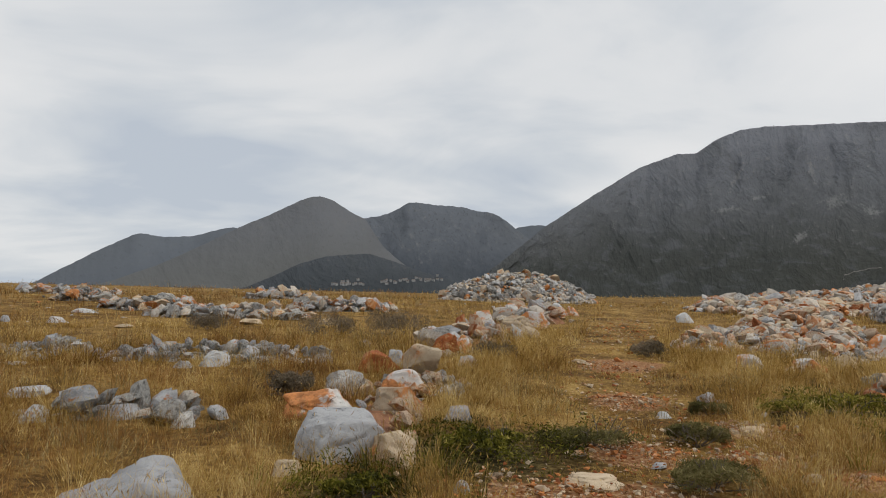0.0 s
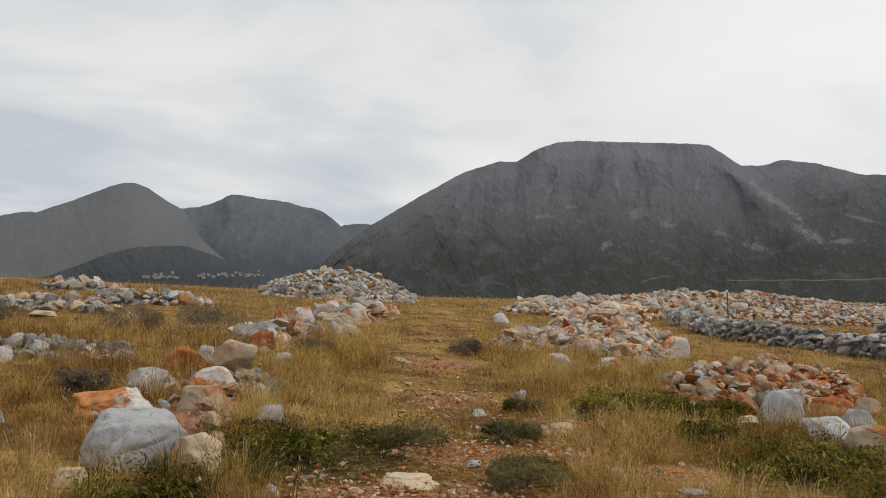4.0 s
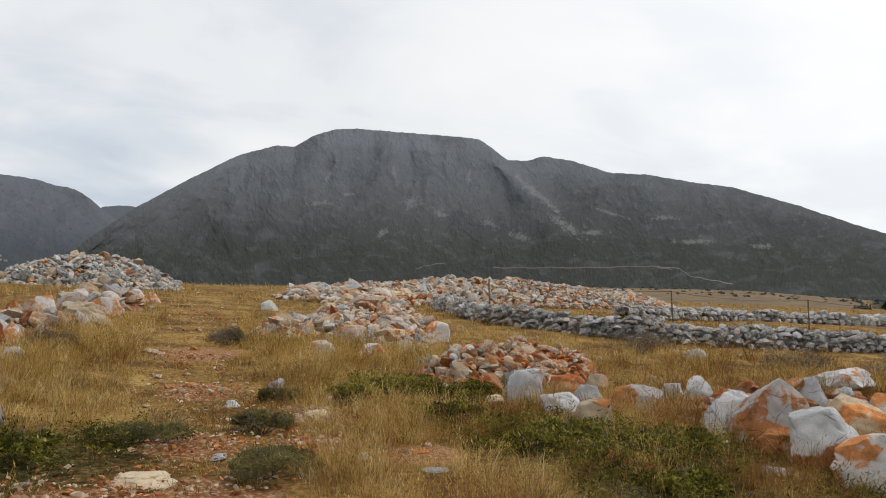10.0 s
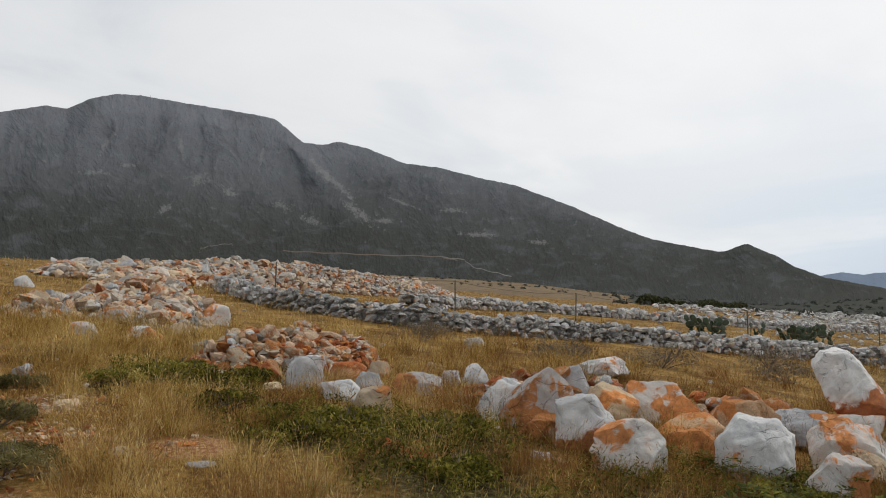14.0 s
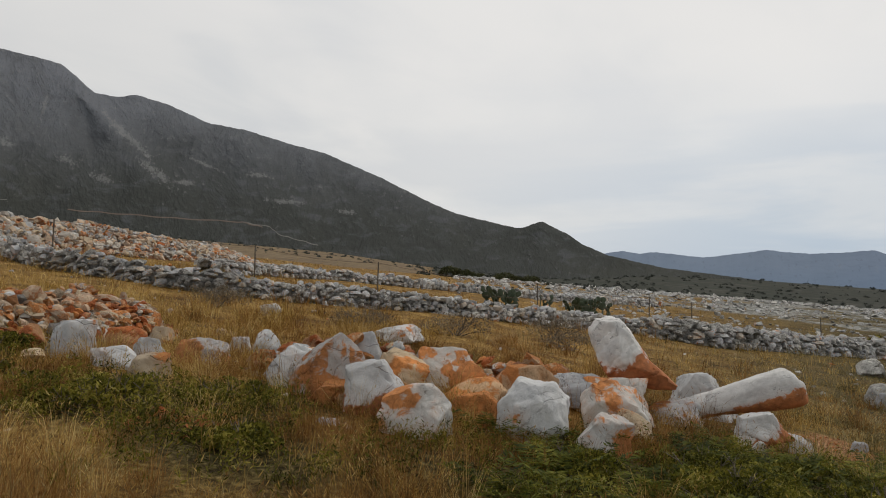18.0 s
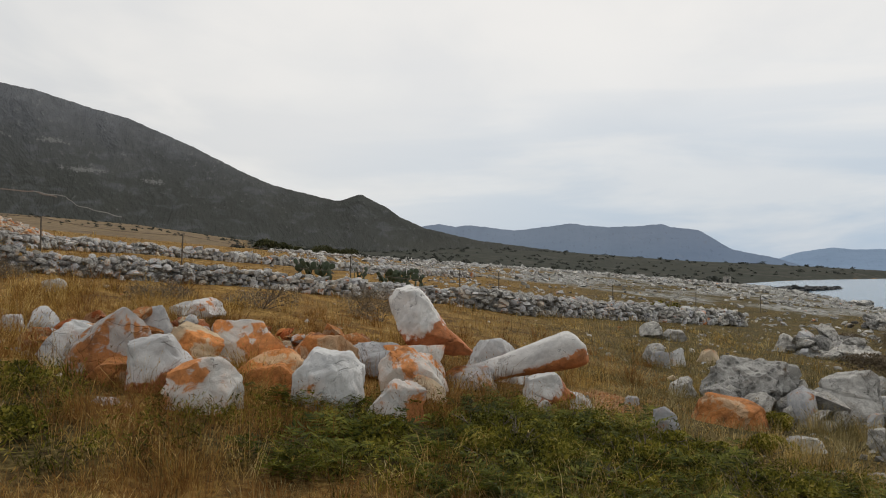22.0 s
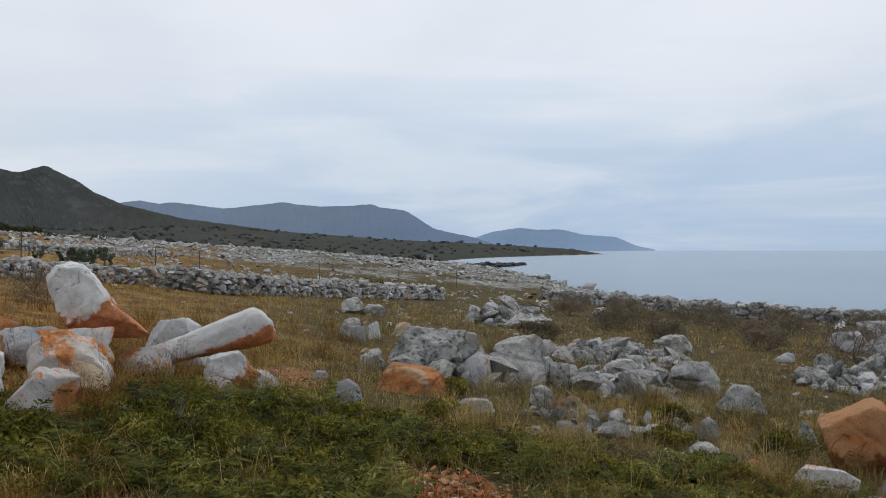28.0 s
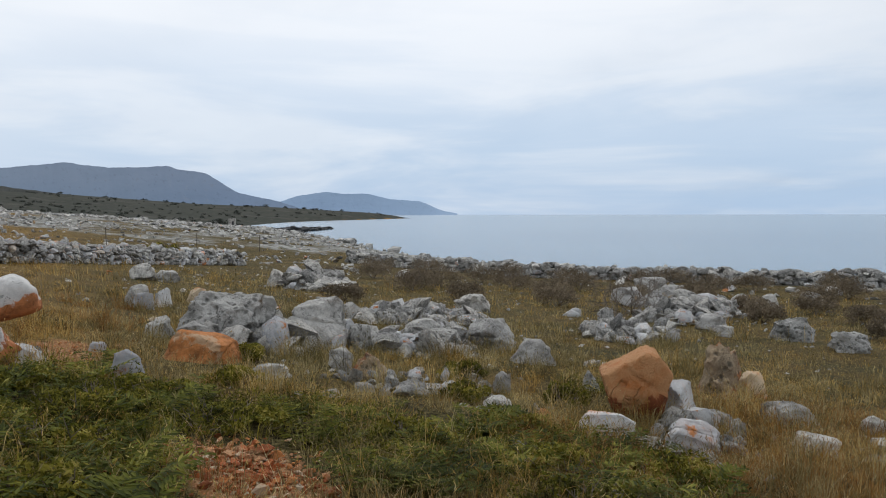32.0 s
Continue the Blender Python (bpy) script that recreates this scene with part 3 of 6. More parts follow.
    A2, E2 = np.vstack([A, A[-1:]]), np.vstack([el, el[-1:]])
    slope.data.foreach_set("vector", np.stack([A2 * 44 + 9 * E2, E2 * 40, 0 * A2 + seed * 100], -1).astype(np.float32).ravel())
    tagged(new(name, me), label, "mountain", kind="structure")
    return lambda a, e: float(depth(np.float64(a), parts_at(a, e))) - crags(a, float(parts_at(a, e)))


# distance haze is painted into the base colours of the far ridge and cape
FAR_HAZE = hill_material("far_hazy_hills", (0.15, 0.2, 0.28), (0.19, 0.235, 0.31), (0.22, 0.255, 0.31), 0.5, 0.7)
CAPE_HAZE = hill_material("far_cape_haze", (0.28, 0.375, 0.51), (0.3, 0.395, 0.53), (0.32, 0.41, 0.53), 0.5, 0.4)
# WEST, CONE, PEAKS and the high MASSIF colour have bluish haze blended in
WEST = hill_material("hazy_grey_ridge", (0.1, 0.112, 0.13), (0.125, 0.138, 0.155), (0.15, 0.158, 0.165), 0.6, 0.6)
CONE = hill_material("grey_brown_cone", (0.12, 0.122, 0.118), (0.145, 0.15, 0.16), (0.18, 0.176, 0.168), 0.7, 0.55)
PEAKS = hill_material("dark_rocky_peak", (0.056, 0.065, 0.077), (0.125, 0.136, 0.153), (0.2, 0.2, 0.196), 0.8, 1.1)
MASSIF = hill_material("scrub_and_rock_massif", (0.047, 0.05, 0.045), (0.16, 0.167, 0.184), (0.23, 0.228, 0.222), 1.0, 1.1)
FOOTHILL = hill_material("dark_scrub_foothill", (0.05, 0.057, 0.062), (0.072, 0.08, 0.088), (0.12, 0.12, 0.118), 0.9, 1.0)
PLAIN_FOOT = ((-60, 20, 45, 60, 72, 110), (3.6, 3.6, 2.8, 1.2, 0.6, -0.3))
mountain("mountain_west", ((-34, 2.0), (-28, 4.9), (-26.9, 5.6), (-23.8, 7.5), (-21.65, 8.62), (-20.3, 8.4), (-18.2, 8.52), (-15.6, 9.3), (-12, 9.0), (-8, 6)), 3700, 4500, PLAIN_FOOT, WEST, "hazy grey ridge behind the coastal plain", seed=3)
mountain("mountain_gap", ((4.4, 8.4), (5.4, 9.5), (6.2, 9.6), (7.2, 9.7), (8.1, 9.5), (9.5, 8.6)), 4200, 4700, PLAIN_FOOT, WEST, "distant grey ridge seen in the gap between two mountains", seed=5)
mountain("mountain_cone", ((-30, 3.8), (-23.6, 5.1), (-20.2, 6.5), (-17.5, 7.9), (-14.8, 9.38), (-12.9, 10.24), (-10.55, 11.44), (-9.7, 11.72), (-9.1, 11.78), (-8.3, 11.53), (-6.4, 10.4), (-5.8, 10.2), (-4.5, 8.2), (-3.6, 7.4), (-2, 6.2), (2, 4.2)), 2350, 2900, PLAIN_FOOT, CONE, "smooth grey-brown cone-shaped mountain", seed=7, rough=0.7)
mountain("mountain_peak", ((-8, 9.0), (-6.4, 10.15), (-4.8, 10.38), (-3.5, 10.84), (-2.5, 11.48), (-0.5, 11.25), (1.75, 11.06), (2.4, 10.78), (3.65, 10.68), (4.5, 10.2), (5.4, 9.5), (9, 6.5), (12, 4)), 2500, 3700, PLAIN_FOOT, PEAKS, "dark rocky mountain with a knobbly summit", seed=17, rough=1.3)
foothill_at = mountain("mountain_foothill", ((-18, 3.9), (-14.2, 5.1), (-12.5, 5.85), (-10.5, 6.85), (-8.6, 7.4), (-5.6, 7.65), (-4, 7.2), (-1.5, 6.3), (2, 5.3), (5, 4.2)), 1850, 2250, PLAIN_FOOT, FOOTHILL, "low dark foothill below the mountains with a village at its foot", seed=23, rough=0.8)
massif_at = mountain("mountain_massif", ((-3, 3.7), (0.5, 5.0), (3.2, 6.17), (7.7, 9.6), (11, 11.6), (14.5, 13.5), (17.2, 14.3), (18.6, 14.25), (20.1, 15.15), (21.8, 15.6), (23.4, 15.62), (28, 15.25), (30.2, 15.05), (32.4, 14.78), (33.6, 13.9), (34.5, 13.15), (36.0, 13.05), (37.2, 13.33), (39.4, 12.85), (42.0, 11.85), (44.6, 11.55), (48.2, 10.65), (50.2, 10.25), (54.3, 8.65), (58.5, 6.68), (60.2, 6.02), (62.6, 5.47), (64.8, 4.98), (66.4, 5.55), (68.5, 4.5), (69.2, 3.95), (71.1, 3.1), (75, 2.2), (82, 1.3), (90, 0.6)), 1250, 2900, PLAIN_FOOT, MASSIF, "broad flat-topped mountain of dark scrub and grey rock", ledge=1.0, reach=((-3, 3, 8, 15), (0.08, 0.22, 0.5, 1)), seed=1, spurs=((33.5, 9.0, 0.7, 2.2, 0.1), (36.9, 6.0, 1.4, 2.4, -0.045), (20.6, -7.0, 0.8, 3.0, 0.08), (27.0, -1.0, 0.7, 2.0, -0.05), (43.5, 7.0, 0.9, 3.0, 0.07), (47.0, 6.0, 1.0, 2.0, -0.05), (14.5, -5.0, 1.0, 2.5, -0.05)), bare=((27.3, 10.25, 0.8, 0.4, 0.3), (29.4, 9.4, 0.5, 0.4, -0.5), (20.3, 10.2, 1.0, 0.22, 1.5), (22.6, 10.9, 0.6, 0.2, 1.0), (41.8, 9.0, 0.35, 0.5, -2.4), (36.6, 10.6, 0.45, 1.6, -1.1), (38.6, 8.2, 0.5, 1.0, -1.2), (33.0, 8.6, 0.6, 0.3, -1.5), (35.2, 7.6, 0.7, 0.4, -1.0), (40.5, 7.6, 0.8, 0.25, -1.5), (25.0, 8.0, 0.4, 0.4, 0.6), (45.6, 8.4, 0.9, 0.2, -2.0), (31.5, 11.8, 0.2, 1.0, 0.2), (26.0, 12.4, 0.2, 1.1, -0.2), (21.2, 12.4, 0.25, 1.0, 0.6), (47.5, 6.6, 1.4, 0.2, -1.0), (52.0, 6.0, 0.8, 0.2, -1.5)))
mountain("mountain_coast", ((66, 3.0), (70.3, 3.12), (72.3, 3.4), (73.5, 3.17), (74.35, 3.33), (77.8, 2.92), (80.1, 3.2), (82.0, 3.45), (83.0, 3.27), (84.7, 3.15), (86.8, 3.22), (88.4, 3.36), (88.9, 3.1), (90.75, 2.92), (93.0, 1.5), (95.8, 0.92), (98, 0.2)), 3900, 4500, PLAIN_FOOT, FAR_HAZE, "long hazy blue coastal ridge across the bay", rough=0.8, seed=9)
mountain("mountain_cape", ((93, 0.1), (96, 0.9), (97.2, 1.32), (99.3, 1.62), (100.5, 1.45), (102.1, 1.5), (104, 1.06), (106.1, 0.93), (107.7, 0.24), (108.9, 0.0)), 4600, 4800, ((-60, 110), (-0.3, -0.3)), CAPE_HAZE, "headland far across the water, pale blue with haze", rough=0.5, seed=11)

# ---- stones ----
BALLS = {}


def ball(sub):
    if sub not in BALLS:
        bm = bmesh.new()
        bmesh.ops.create_icosphere(bm, subdivisions=sub, radius=1)
        bm.verts.ensure_lookup_table()
        BALLS[sub] = (np.array([v.co[:] for v in bm.verts]), [tuple(v.index for v in f.verts) for f in bm.faces])
        bm.free()
    return BALLS[sub]


def facet_shape(p, d, g, sub, sharp, rough, stretch=(1, 1, 1)):
    """A lump bounded by planes (normals p at distances d), its faces chipped, pitted and uneven."""
    v, faces = ball(sub)
    v = v * np.array(stretch)
    v = v / np.linalg.norm(v, axis=1)[:, None]
    p = np.asarray(p, float)
    p = p / np.linalg.norm(p, axis=1)[:, None]
    reach = (np.maximum(1e-9, v @ p.T) / np.asarray(d, float)) ** sharp
    co = v * (reach.sum(1) ** (-1 / sharp))[:, None]
    size = np.abs(co).max()
    off = Vector(g.uniform(-50, 50, 3))
    lump, fine, shelf = [], [], []
    for c in co / size:
        q = Vector(c)
        lump.append(noise.fractal(q * 1.3 + off, 1.0, 2.0, 3))
        w = noise.voronoi(q * 2.1 + off + noise.noise_vector(q * 2 + off) * 0.4)[0]
        fine.append(0.5 * noise.fractal(q * 5.0 - off, 0.8, 2.1, 4) + 0.45 * (w[1] - w[0]))
        shelf.append(noise.noise(q * 1.1 - off) * 4.0)
    # flaked shelves: thin plates with a broken edge
    shelf = np.array(shelf)
    plate = (np.floor(shelf) + ease((shelf - np.floor(shelf)) * 5.0)) / 4.0
    # a few folds where the block has split
    fold = np.zeros(len(co))
    for _ in range(3):
        nrm = g.normal(size=3)
        nrm /= np.linalg.norm(nrm)
        away = (co / size) @ nrm - g.uniform(-0.45, 0.45) + 0.1 * np.array(lump)
        fold += np.exp(-(away / 0.035) ** 2) * g.uniform(0.15, 0.5)
    return co * (1 + rough * (0.7 * np.array(lump) + (0.4 if rough < 0.3 else 0.75) * np.array(fine) + 0.7 * plate - fold))[:, None], faces


def boulder_shape(g, sub, sharp=90, planes=11, boxy=0.5, rough=0.05):
    """Unit boulder: a block broken along random planes. Points in -1..1."""
    p = g.normal(size=(planes, 3))
    p[:, 2] = np.where(p[:, 2] < -0.1, -p[:, 2], p[:, 2])
    d = g.uniform(0.7, 1.0, planes)
    axes = np.vstack([np.eye(3), -np.eye(3)]) + g.normal(scale=0.22, size=(6, 3))
    co, faces = facet_shape(np.vstack([p, axes]), np.concatenate([d, g.uniform(0.85, 1.05, 6) * (1.3 - 0.3 * boxy) * (1, 1, 0.78, 1, 1, 1)]), g, sub, sharp, rough)
    co[:, :2] *= (1 + 0.22 * np.clip(-co[:, 2], 0, 0.6))[:, None]
    co = co - (co.max(0) + co.min(0)) / 2
    return co / co.max(0), faces


KIND_WORDS = {"earthy": "orange earth-coated limestone", "dusty": "tan limestone dusted with red earth", "cream": "cream-coloured limestone", "white": "pale grey-white limestone", "grey": "weathered grey limestone", "stained": "white limestone stained with orange earth", "red": "limestone caked in red earth", "tan": "tan sandy-coloured limestone", "pitted": "dark pitted weathered limestone", "orange": "orange-crusted", "brown": "crumbling brown earthy"}
KEEP_OUT = []


def place_rock(co, faces, mat_name, m, label, category):
    me = link_mesh("boulder", co, faces, STONE[mat_name], True)
    me.set_sharp_from_angle(angle=radians(38))
    ob = tagged(new(category, me), label, category)
    ob.matrix_world = m
    return ob


def rock(x, y, w, h, kind, deep=None):
    """A boulder whose foot nearest the track stands at x, y; w wide as seen from there, h high."""
    g = np.random.default_rng(int(abs(x) * 1000 + abs(y) * 77 + w * 991))
    dist = math.hypot(x, y)
    w, h = (w * 0.84, h * 0.66) if x < -2 else (w * 0.9, h * 0.86) if x < 4 else (w * 0.95, h * 0.95)
    deep = deep or w * g.uniform(0.65, 0.95)
    cx, cy = x + x / dist * deep * 0.36, y + y / dist * deep * 0.36
    px = w * 1372 / dist
    sub = 5 if px > 80 else 4 if px > 32 else 3 if px > 14 else 2
    rough = {"pitted": 0.34, "grey": 0.25, "brown": 0.4}.get(kind, 0.16)
    co, faces = boulder_shape(g, sub, g.uniform(40, 110) if w > 0.3 else g.uniform(12, 30), int(g.integers(8, 13)), 0.85, rough)
    sink = 0.22
    co = co * (w / 2 * 1.04, deep / 2, h * (1 + sink) / 2)
    turn = -math.degrees(math.atan2(cx, cy)) + g.uniform(-14, 14)
    z = float(height(cx, cy)) + h * (1 - sink) / 2 - 0.02
    big = "boulder" if w > 0.34 else "stone"
    words = ("large " if w > 0.62 else "small " if w < 0.3 else "") + KIND_WORDS[kind] + (" " + big) + (" in dry grass" if x < 5 else " among grass and herbs")
    KEEP_OUT.append((cx, cy, w * 0.42))
    return place_rock(co, faces, kind, pose(cx, cy, z, g.uniform(-6, 6), g.uniform(-6, 6), turn), words, big)


# boulders along the west edge of the track and in the west field
rock(3.85, 26.19, 0.53, 0.31, "white")
rock(3.94, 23.65, 0.45, 0.34, "stained")
rock(-4.15, 7.84, 0.52, 0.20, "white")
rock(-2.61, 7.06, 0.13, 0.12, "grey")
rock(-3.26, 9.85, 0.35, 0.23, "grey")
rock(-4.03, 10.77, 0.53, 0.23, "grey")
rock(-2.75, 11.05, 0.48, 0.21, "grey")
rock(-2.30, 11.03, 0.40, 0.18, "grey")
rock(-1.80, 11.26, 0.28, 0.18, "grey")
rock(-4.40, 10.46, 0.17, 0.14, "grey")
rock(-5.04, 10.55, 0.30, 0.18, "tan")
rock(-5.49, 10.45, 0.44, 0.20, "grey")
rock(-5.94, 10.84, 0.39, 0.19, "grey")
rock(-5.40, 9.93, 0.43, 0.11, "grey")
rock(-7.76, 15.62, 0.50, 0.25, "white")
rock(-8.75, 15.55, 0.23, 0.27, "white")
rock(-2.52, 17.19, 0.56, 0.27, "tan")
rock(-4.17, 16.92, 0.61, 0.20, "tan")
rock(-6.27, 15.31, 0.44, 0.13, "tan")
rock(-8.69, 18.82, 0.68, 0.18, "white")
rock(2.01, 11.58, 0.42, 0.10, "tan")
rock(1.00, 5.38, 0.47, 0.08, "tan")
rock(2.95, 8.81, 0.19, 0.13, "white")
rock(2.17, 7.79, 0.17, 0.09, "white")
rock(2.78, 7.14, 0.27, 0.10, "tan")
rock(1.61, 5.97, 0.13, 0.05, "white")
rock(2.57, 5.58, 0.18, 0.11, "tan")
rock(0.12, 5.24, 0.12, 0.09, "white")
# boulders along the east edge of the track
rock(2.90, 5.11, 0.30, 0.08, "white")
rock(2.90, 8.72, 0.21, 0.12, "white")
rock(3.07, 8.71, 0.12, 0.06, "white")
rock(5.26, 11.38, 0.60, 0.23, "stained")
rock(7.76, 14.98, 0.40, 0.40, "red")
rock(7.02, 14.75, 0.44, 0.39, "red")
rock(7.59, 13.56, 0.64, 0.45, "stained")
rock(6.00, 10.06, 0.48, 0.33, "tan")
rock(6.66, 10.08, 0.43, 0.35, "red")
rock(6.44, 9.10, 0.77, 0.31, "red")
rock(8.22, 8.33, 0.39, 0.19, "tan")
# the dug-out boulders and the outcrop beside them
rock(9.89, 1.31, 0.25, 0.16, "grey")
rock(8.39, 1.07, 0.23, 0.15, "tan")
rock(10.83, 0.83, 0.23, 0.13, "white")
rock(9.25, 1.65, 0.15, 0.13, "grey")
rock(8.76, -1.53, 0.27, 0.11, "grey")
# the outcrop and the stones towards the shore
rock(8.87, -2.10, 0.16, 0.13, "grey")
rock(9.02, -1.92, 0.22, 0.15, "grey")
rock(8.66, -1.48, 0.23, 0.11, "grey")
rock(20.78, -10.31, 0.45, 0.24, "white")
rock(9.67, -4.88, 0.21, 0.28, "pitted")
rock(6.88, -3.90, 0.34, 0.14, "grey")
rock(16.08, -11.78, 0.52, 0.32, "grey")
rock(19.97, -13.83, 0.97, 0.81, "grey")
rock(24.80, -14.66, 1.38, 0.73, "grey")
rock(31.54, -19.78, 1.53, 0.82, "grey")
rock(24.12, -15.12, 0.96, 0.64, "grey")
rock(28.44, -19.05, 1.51, 0.58, "grey")
rock(17.33, -9.80, 0.40, 0.24, "grey")
rock(23.70, -19.62, 0.90, 0.56, "grey")
rock(23.99, -21.69, 1.03, 0.62, "grey")
rock(21.10, -10.61, 0.40, 0.28, "white")
rock(24.49, -19.00, 0.82, 0.51, "grey")
rock(17.21, -12.32, 0.83, 0.49, "grey")
rock(42.01, -11.15, 1.06, 0.46, "grey")
rock(29.49, -3.07, 0.83, 0.67, "grey")
rock(28.52, -4.60, 2.43, 0.45, "grey")
# the tumbled boulders that line the track
rock(5.39, 7.49, 0.56, 0.43, "white")
rock(6.13, 7.67, 0.53, 0.32, "red")
rock(5.32, 6.67, 0.55, 0.29, "white")
rock(6.10, 7.20, 0.39, 0.28, "white")
rock(5.35, 6.29, 0.45, 0.30, "tan")
rock(7.63, 9.36, 0.55, 0.41, "stained")
rock(8.12, 10.73, 0.39, 0.30, "white")
rock(9.37, 13.25, 0.40, 0.23, "white")
rock(5.22, 7.98, 0.40, 0.29, "red")
rock(4.97, 7.49, 0.24, 0.13, "tan")
rock(5.15, 8.46, 0.35, 0.19, "tan")
rock(5.51, 10.04, 0.31, 0.23, "grey")
rock(6.96, 8.12, 0.35, 0.25, "tan")
rock(4.46, 11.45, 0.42, 0.27, "white")
rock(5.80, 13.14, 0.33, 0.31, "white")
rock(7.35, 17.37, 0.76, 0.56, "tan")
rock(6.49, 20.94, 0.48, 0.34, "white")
rock(6.06, 11.79, 0.31, 0.27, "tan")
rock(6.49, 6.88, 0.71, 0.32, "stained")
rock(7.48, 7.29, 0.34, 0.26, "white")
rock(7.80, 7.17, 0.42, 0.37, "white")
rock(11.55, 10.66, 0.53, 0.29, "grey")
rock(11.08, 7.47, 0.99, 0.39, "white")
rock(-1.12, 7.2, 0.78, 0.32, "stained")
rock(-0.37, 5.76, 0.41, 0.30, "tan")
rock(-0.42, 8.30, 0.71, 0.38, "stained")
rock(-0.40, 7.61, 0.62, 0.3, "tan")
rock(-1.04, 8.47, 0.54, 0.33, "grey")
rock(-0.80, 10.12, 0.67, 0.36, "red")
rock(-0.27, 9.84, 0.55, 0.51, "tan")
rock(-0.64, 10.82, 0.38, 0.29, "white")
rock(0.72, 16.98, 0.85, 0.51, "stained")
rock(-0.20, 14.81, 0.55, 0.30, "white")
rock(0.03, 12.23, 0.53, 0.42, "red")
rock(1.46, 15.42, 1.01, 0.53, "tan")
rock(2.03, 17.44, 0.82, 0.51, "stained")
rock(0.14, 7.22, 0.29, 0.21, "white")
rock(0.35, 10.74, 0.32, 0.24, "white")
rock(-2.93, 10.01, 0.50, 0.40, "white")
rock(-3.32, 7.35, 0.40, 0.24, "grey")
rock(-2.90, 7.06, 0.50, 0.21, "white")
rock(-2.21, 6.74, 0.25, 0.25, "grey")
rock(-1.06, 5.38, 0.26, 0.16, "tan")
rock(13.10, 3.05, 0.85, 0.36, "white")


# the grey outcrop and the stones round the orange boulder
rock(8.14, -5.05, 0.46, 0.44, "white", 0.5)
rock(9.30, -6.50, 0.52, 0.74, "brown")
rock(9.56, -6.82, 0.48, 0.62, "brown")
rock(9.02, -6.36, 0.34, 0.34, "brown")
rock(9.25, -6.95, 0.40, 0.38, "tan")
rock(7.77, -6.22, 0.62, 0.3, "grey")
rock(6.73, -5.55, 0.46, 0.2, "grey")
rock(6.82, -4.37, 0.56, 0.29, "white")
rock(7.28, -3.74, 0.59, 0.25, "white")
rock(8.20, -3.08, 0.34, 0.2, "grey", 0.34)
rock(9.49, -3.65, 0.24, 0.27, "grey")
rock(11.63, -4.98, 0.75, 0.43, "grey")
rock(13.03, -4.86, 0.88, 0.62, "grey")
rock(21.80, -7.68, 1.16, 0.54, "grey")
rock(15.41, -13.14, 1.0, 0.6, "pitted")
rock(13.30, -12.63, 0.8, 0.5, "pitted")
rock(7.39, -6.91, 0.26, 0.22, "grey")
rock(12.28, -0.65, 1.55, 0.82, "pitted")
rock(12.35, -1.86, 1.15, 0.77, "grey")
rock(10.36, -0.28, 0.99, 0.42, "earthy")
rock(12.46, 0.23, 0.50, 0.33, "grey")
rock(9.14, 0.40, 0.37, 0.31, "white")
rock(9.62, -1.02, 0.48, 0.20, "grey")
rock(10.57, -1.94, 0.33, 0.31, "grey")
rock(12.34, -2.57, 0.39, 0.47, "pitted")
rock(10.08, -2.20, 0.41, 0.33, "brown")
rock(12.57, -3.06, 0.49, 0.34, "grey")
rock(13.70, -3.83, 0.87, 0.49, "grey")
rock(8.83, -2.35, 0.40, 0.22, "grey")
rock(17.1, 0.78, 0.5, 0.46, "grey")
rock(17.3, 0.34, 0.42, 0.42, "white")
rock(16.5, 0.66, 0.46, 0.36, "white")
rock(25.72, 1.20, 0.79, 0.56, "grey")
rock(25.79, 0.52, 0.73, 0.44, "grey")
rock(19.48, -0.31, 0.70, 0.37, "tan")
rock(13.35, -4.28, 0.65, 0.30, "grey")
rock(19.92, -5.46, 0.90, 0.46, "grey")


def tall_rock(x, y, z, size, turn, kind, label, seed, sharp=18, rough=0.06, shape=None, planes=8, boxy=0.5):
    """A boulder with its own lean: centre, size along its three axes and its turns."""
    g = np.random.default_rng(seed)
    co, faces = boulder_shape(g, 5, sharp, planes, boxy, rough)
    if shape:
        co = shape(co)
    KEEP_OUT.append((x, y, size[0] * 0.3))
    return place_rock(co * np.array(size) / 2, faces, kind, pose(x, y, z, *turn), label, "boulder")


def cut_rock(x, y, z, turn, planes, kind, label, seed, rough=0.12, stretch=(1, 1, 1), sharp=40):
    """A boulder cut by named planes (nx, ny, nz, distance from its centre)."""
    g = np.random.default_rng(seed)
    co, faces = facet_shape([q[:3] for q in planes], [q[3] for q in planes], g, 5, sharp, rough, stretch)
    KEEP_OUT.append((x, y, 0.3))
    return place_rock(co, faces, kind, pose(x, y, z, *turn), label, "boulder")


cut_rock(-0.76, 6.02, float(height(-0.76, 6.02)) + 0.08, (0, 0, 8), ((0.05, -0.25, 1, 0.2), (0.7, -0.1, 0.7, 0.27), (1, 0, -0.3, 0.28), (-1, 0, 0.25, 0.32), (-0.65, -0.25, 0.7, 0.28), (0.1, -1, 0.25, 0.22), (-0.6, -0.8, 0.15, 0.27), (0.55, -0.85, -0.2, 0.24), (0, 1, 0.1, 0.26), (0, 0, -1, 0.26)), "white", "large white limestone boulder beside the track", 61, 0.17, sharp=90)
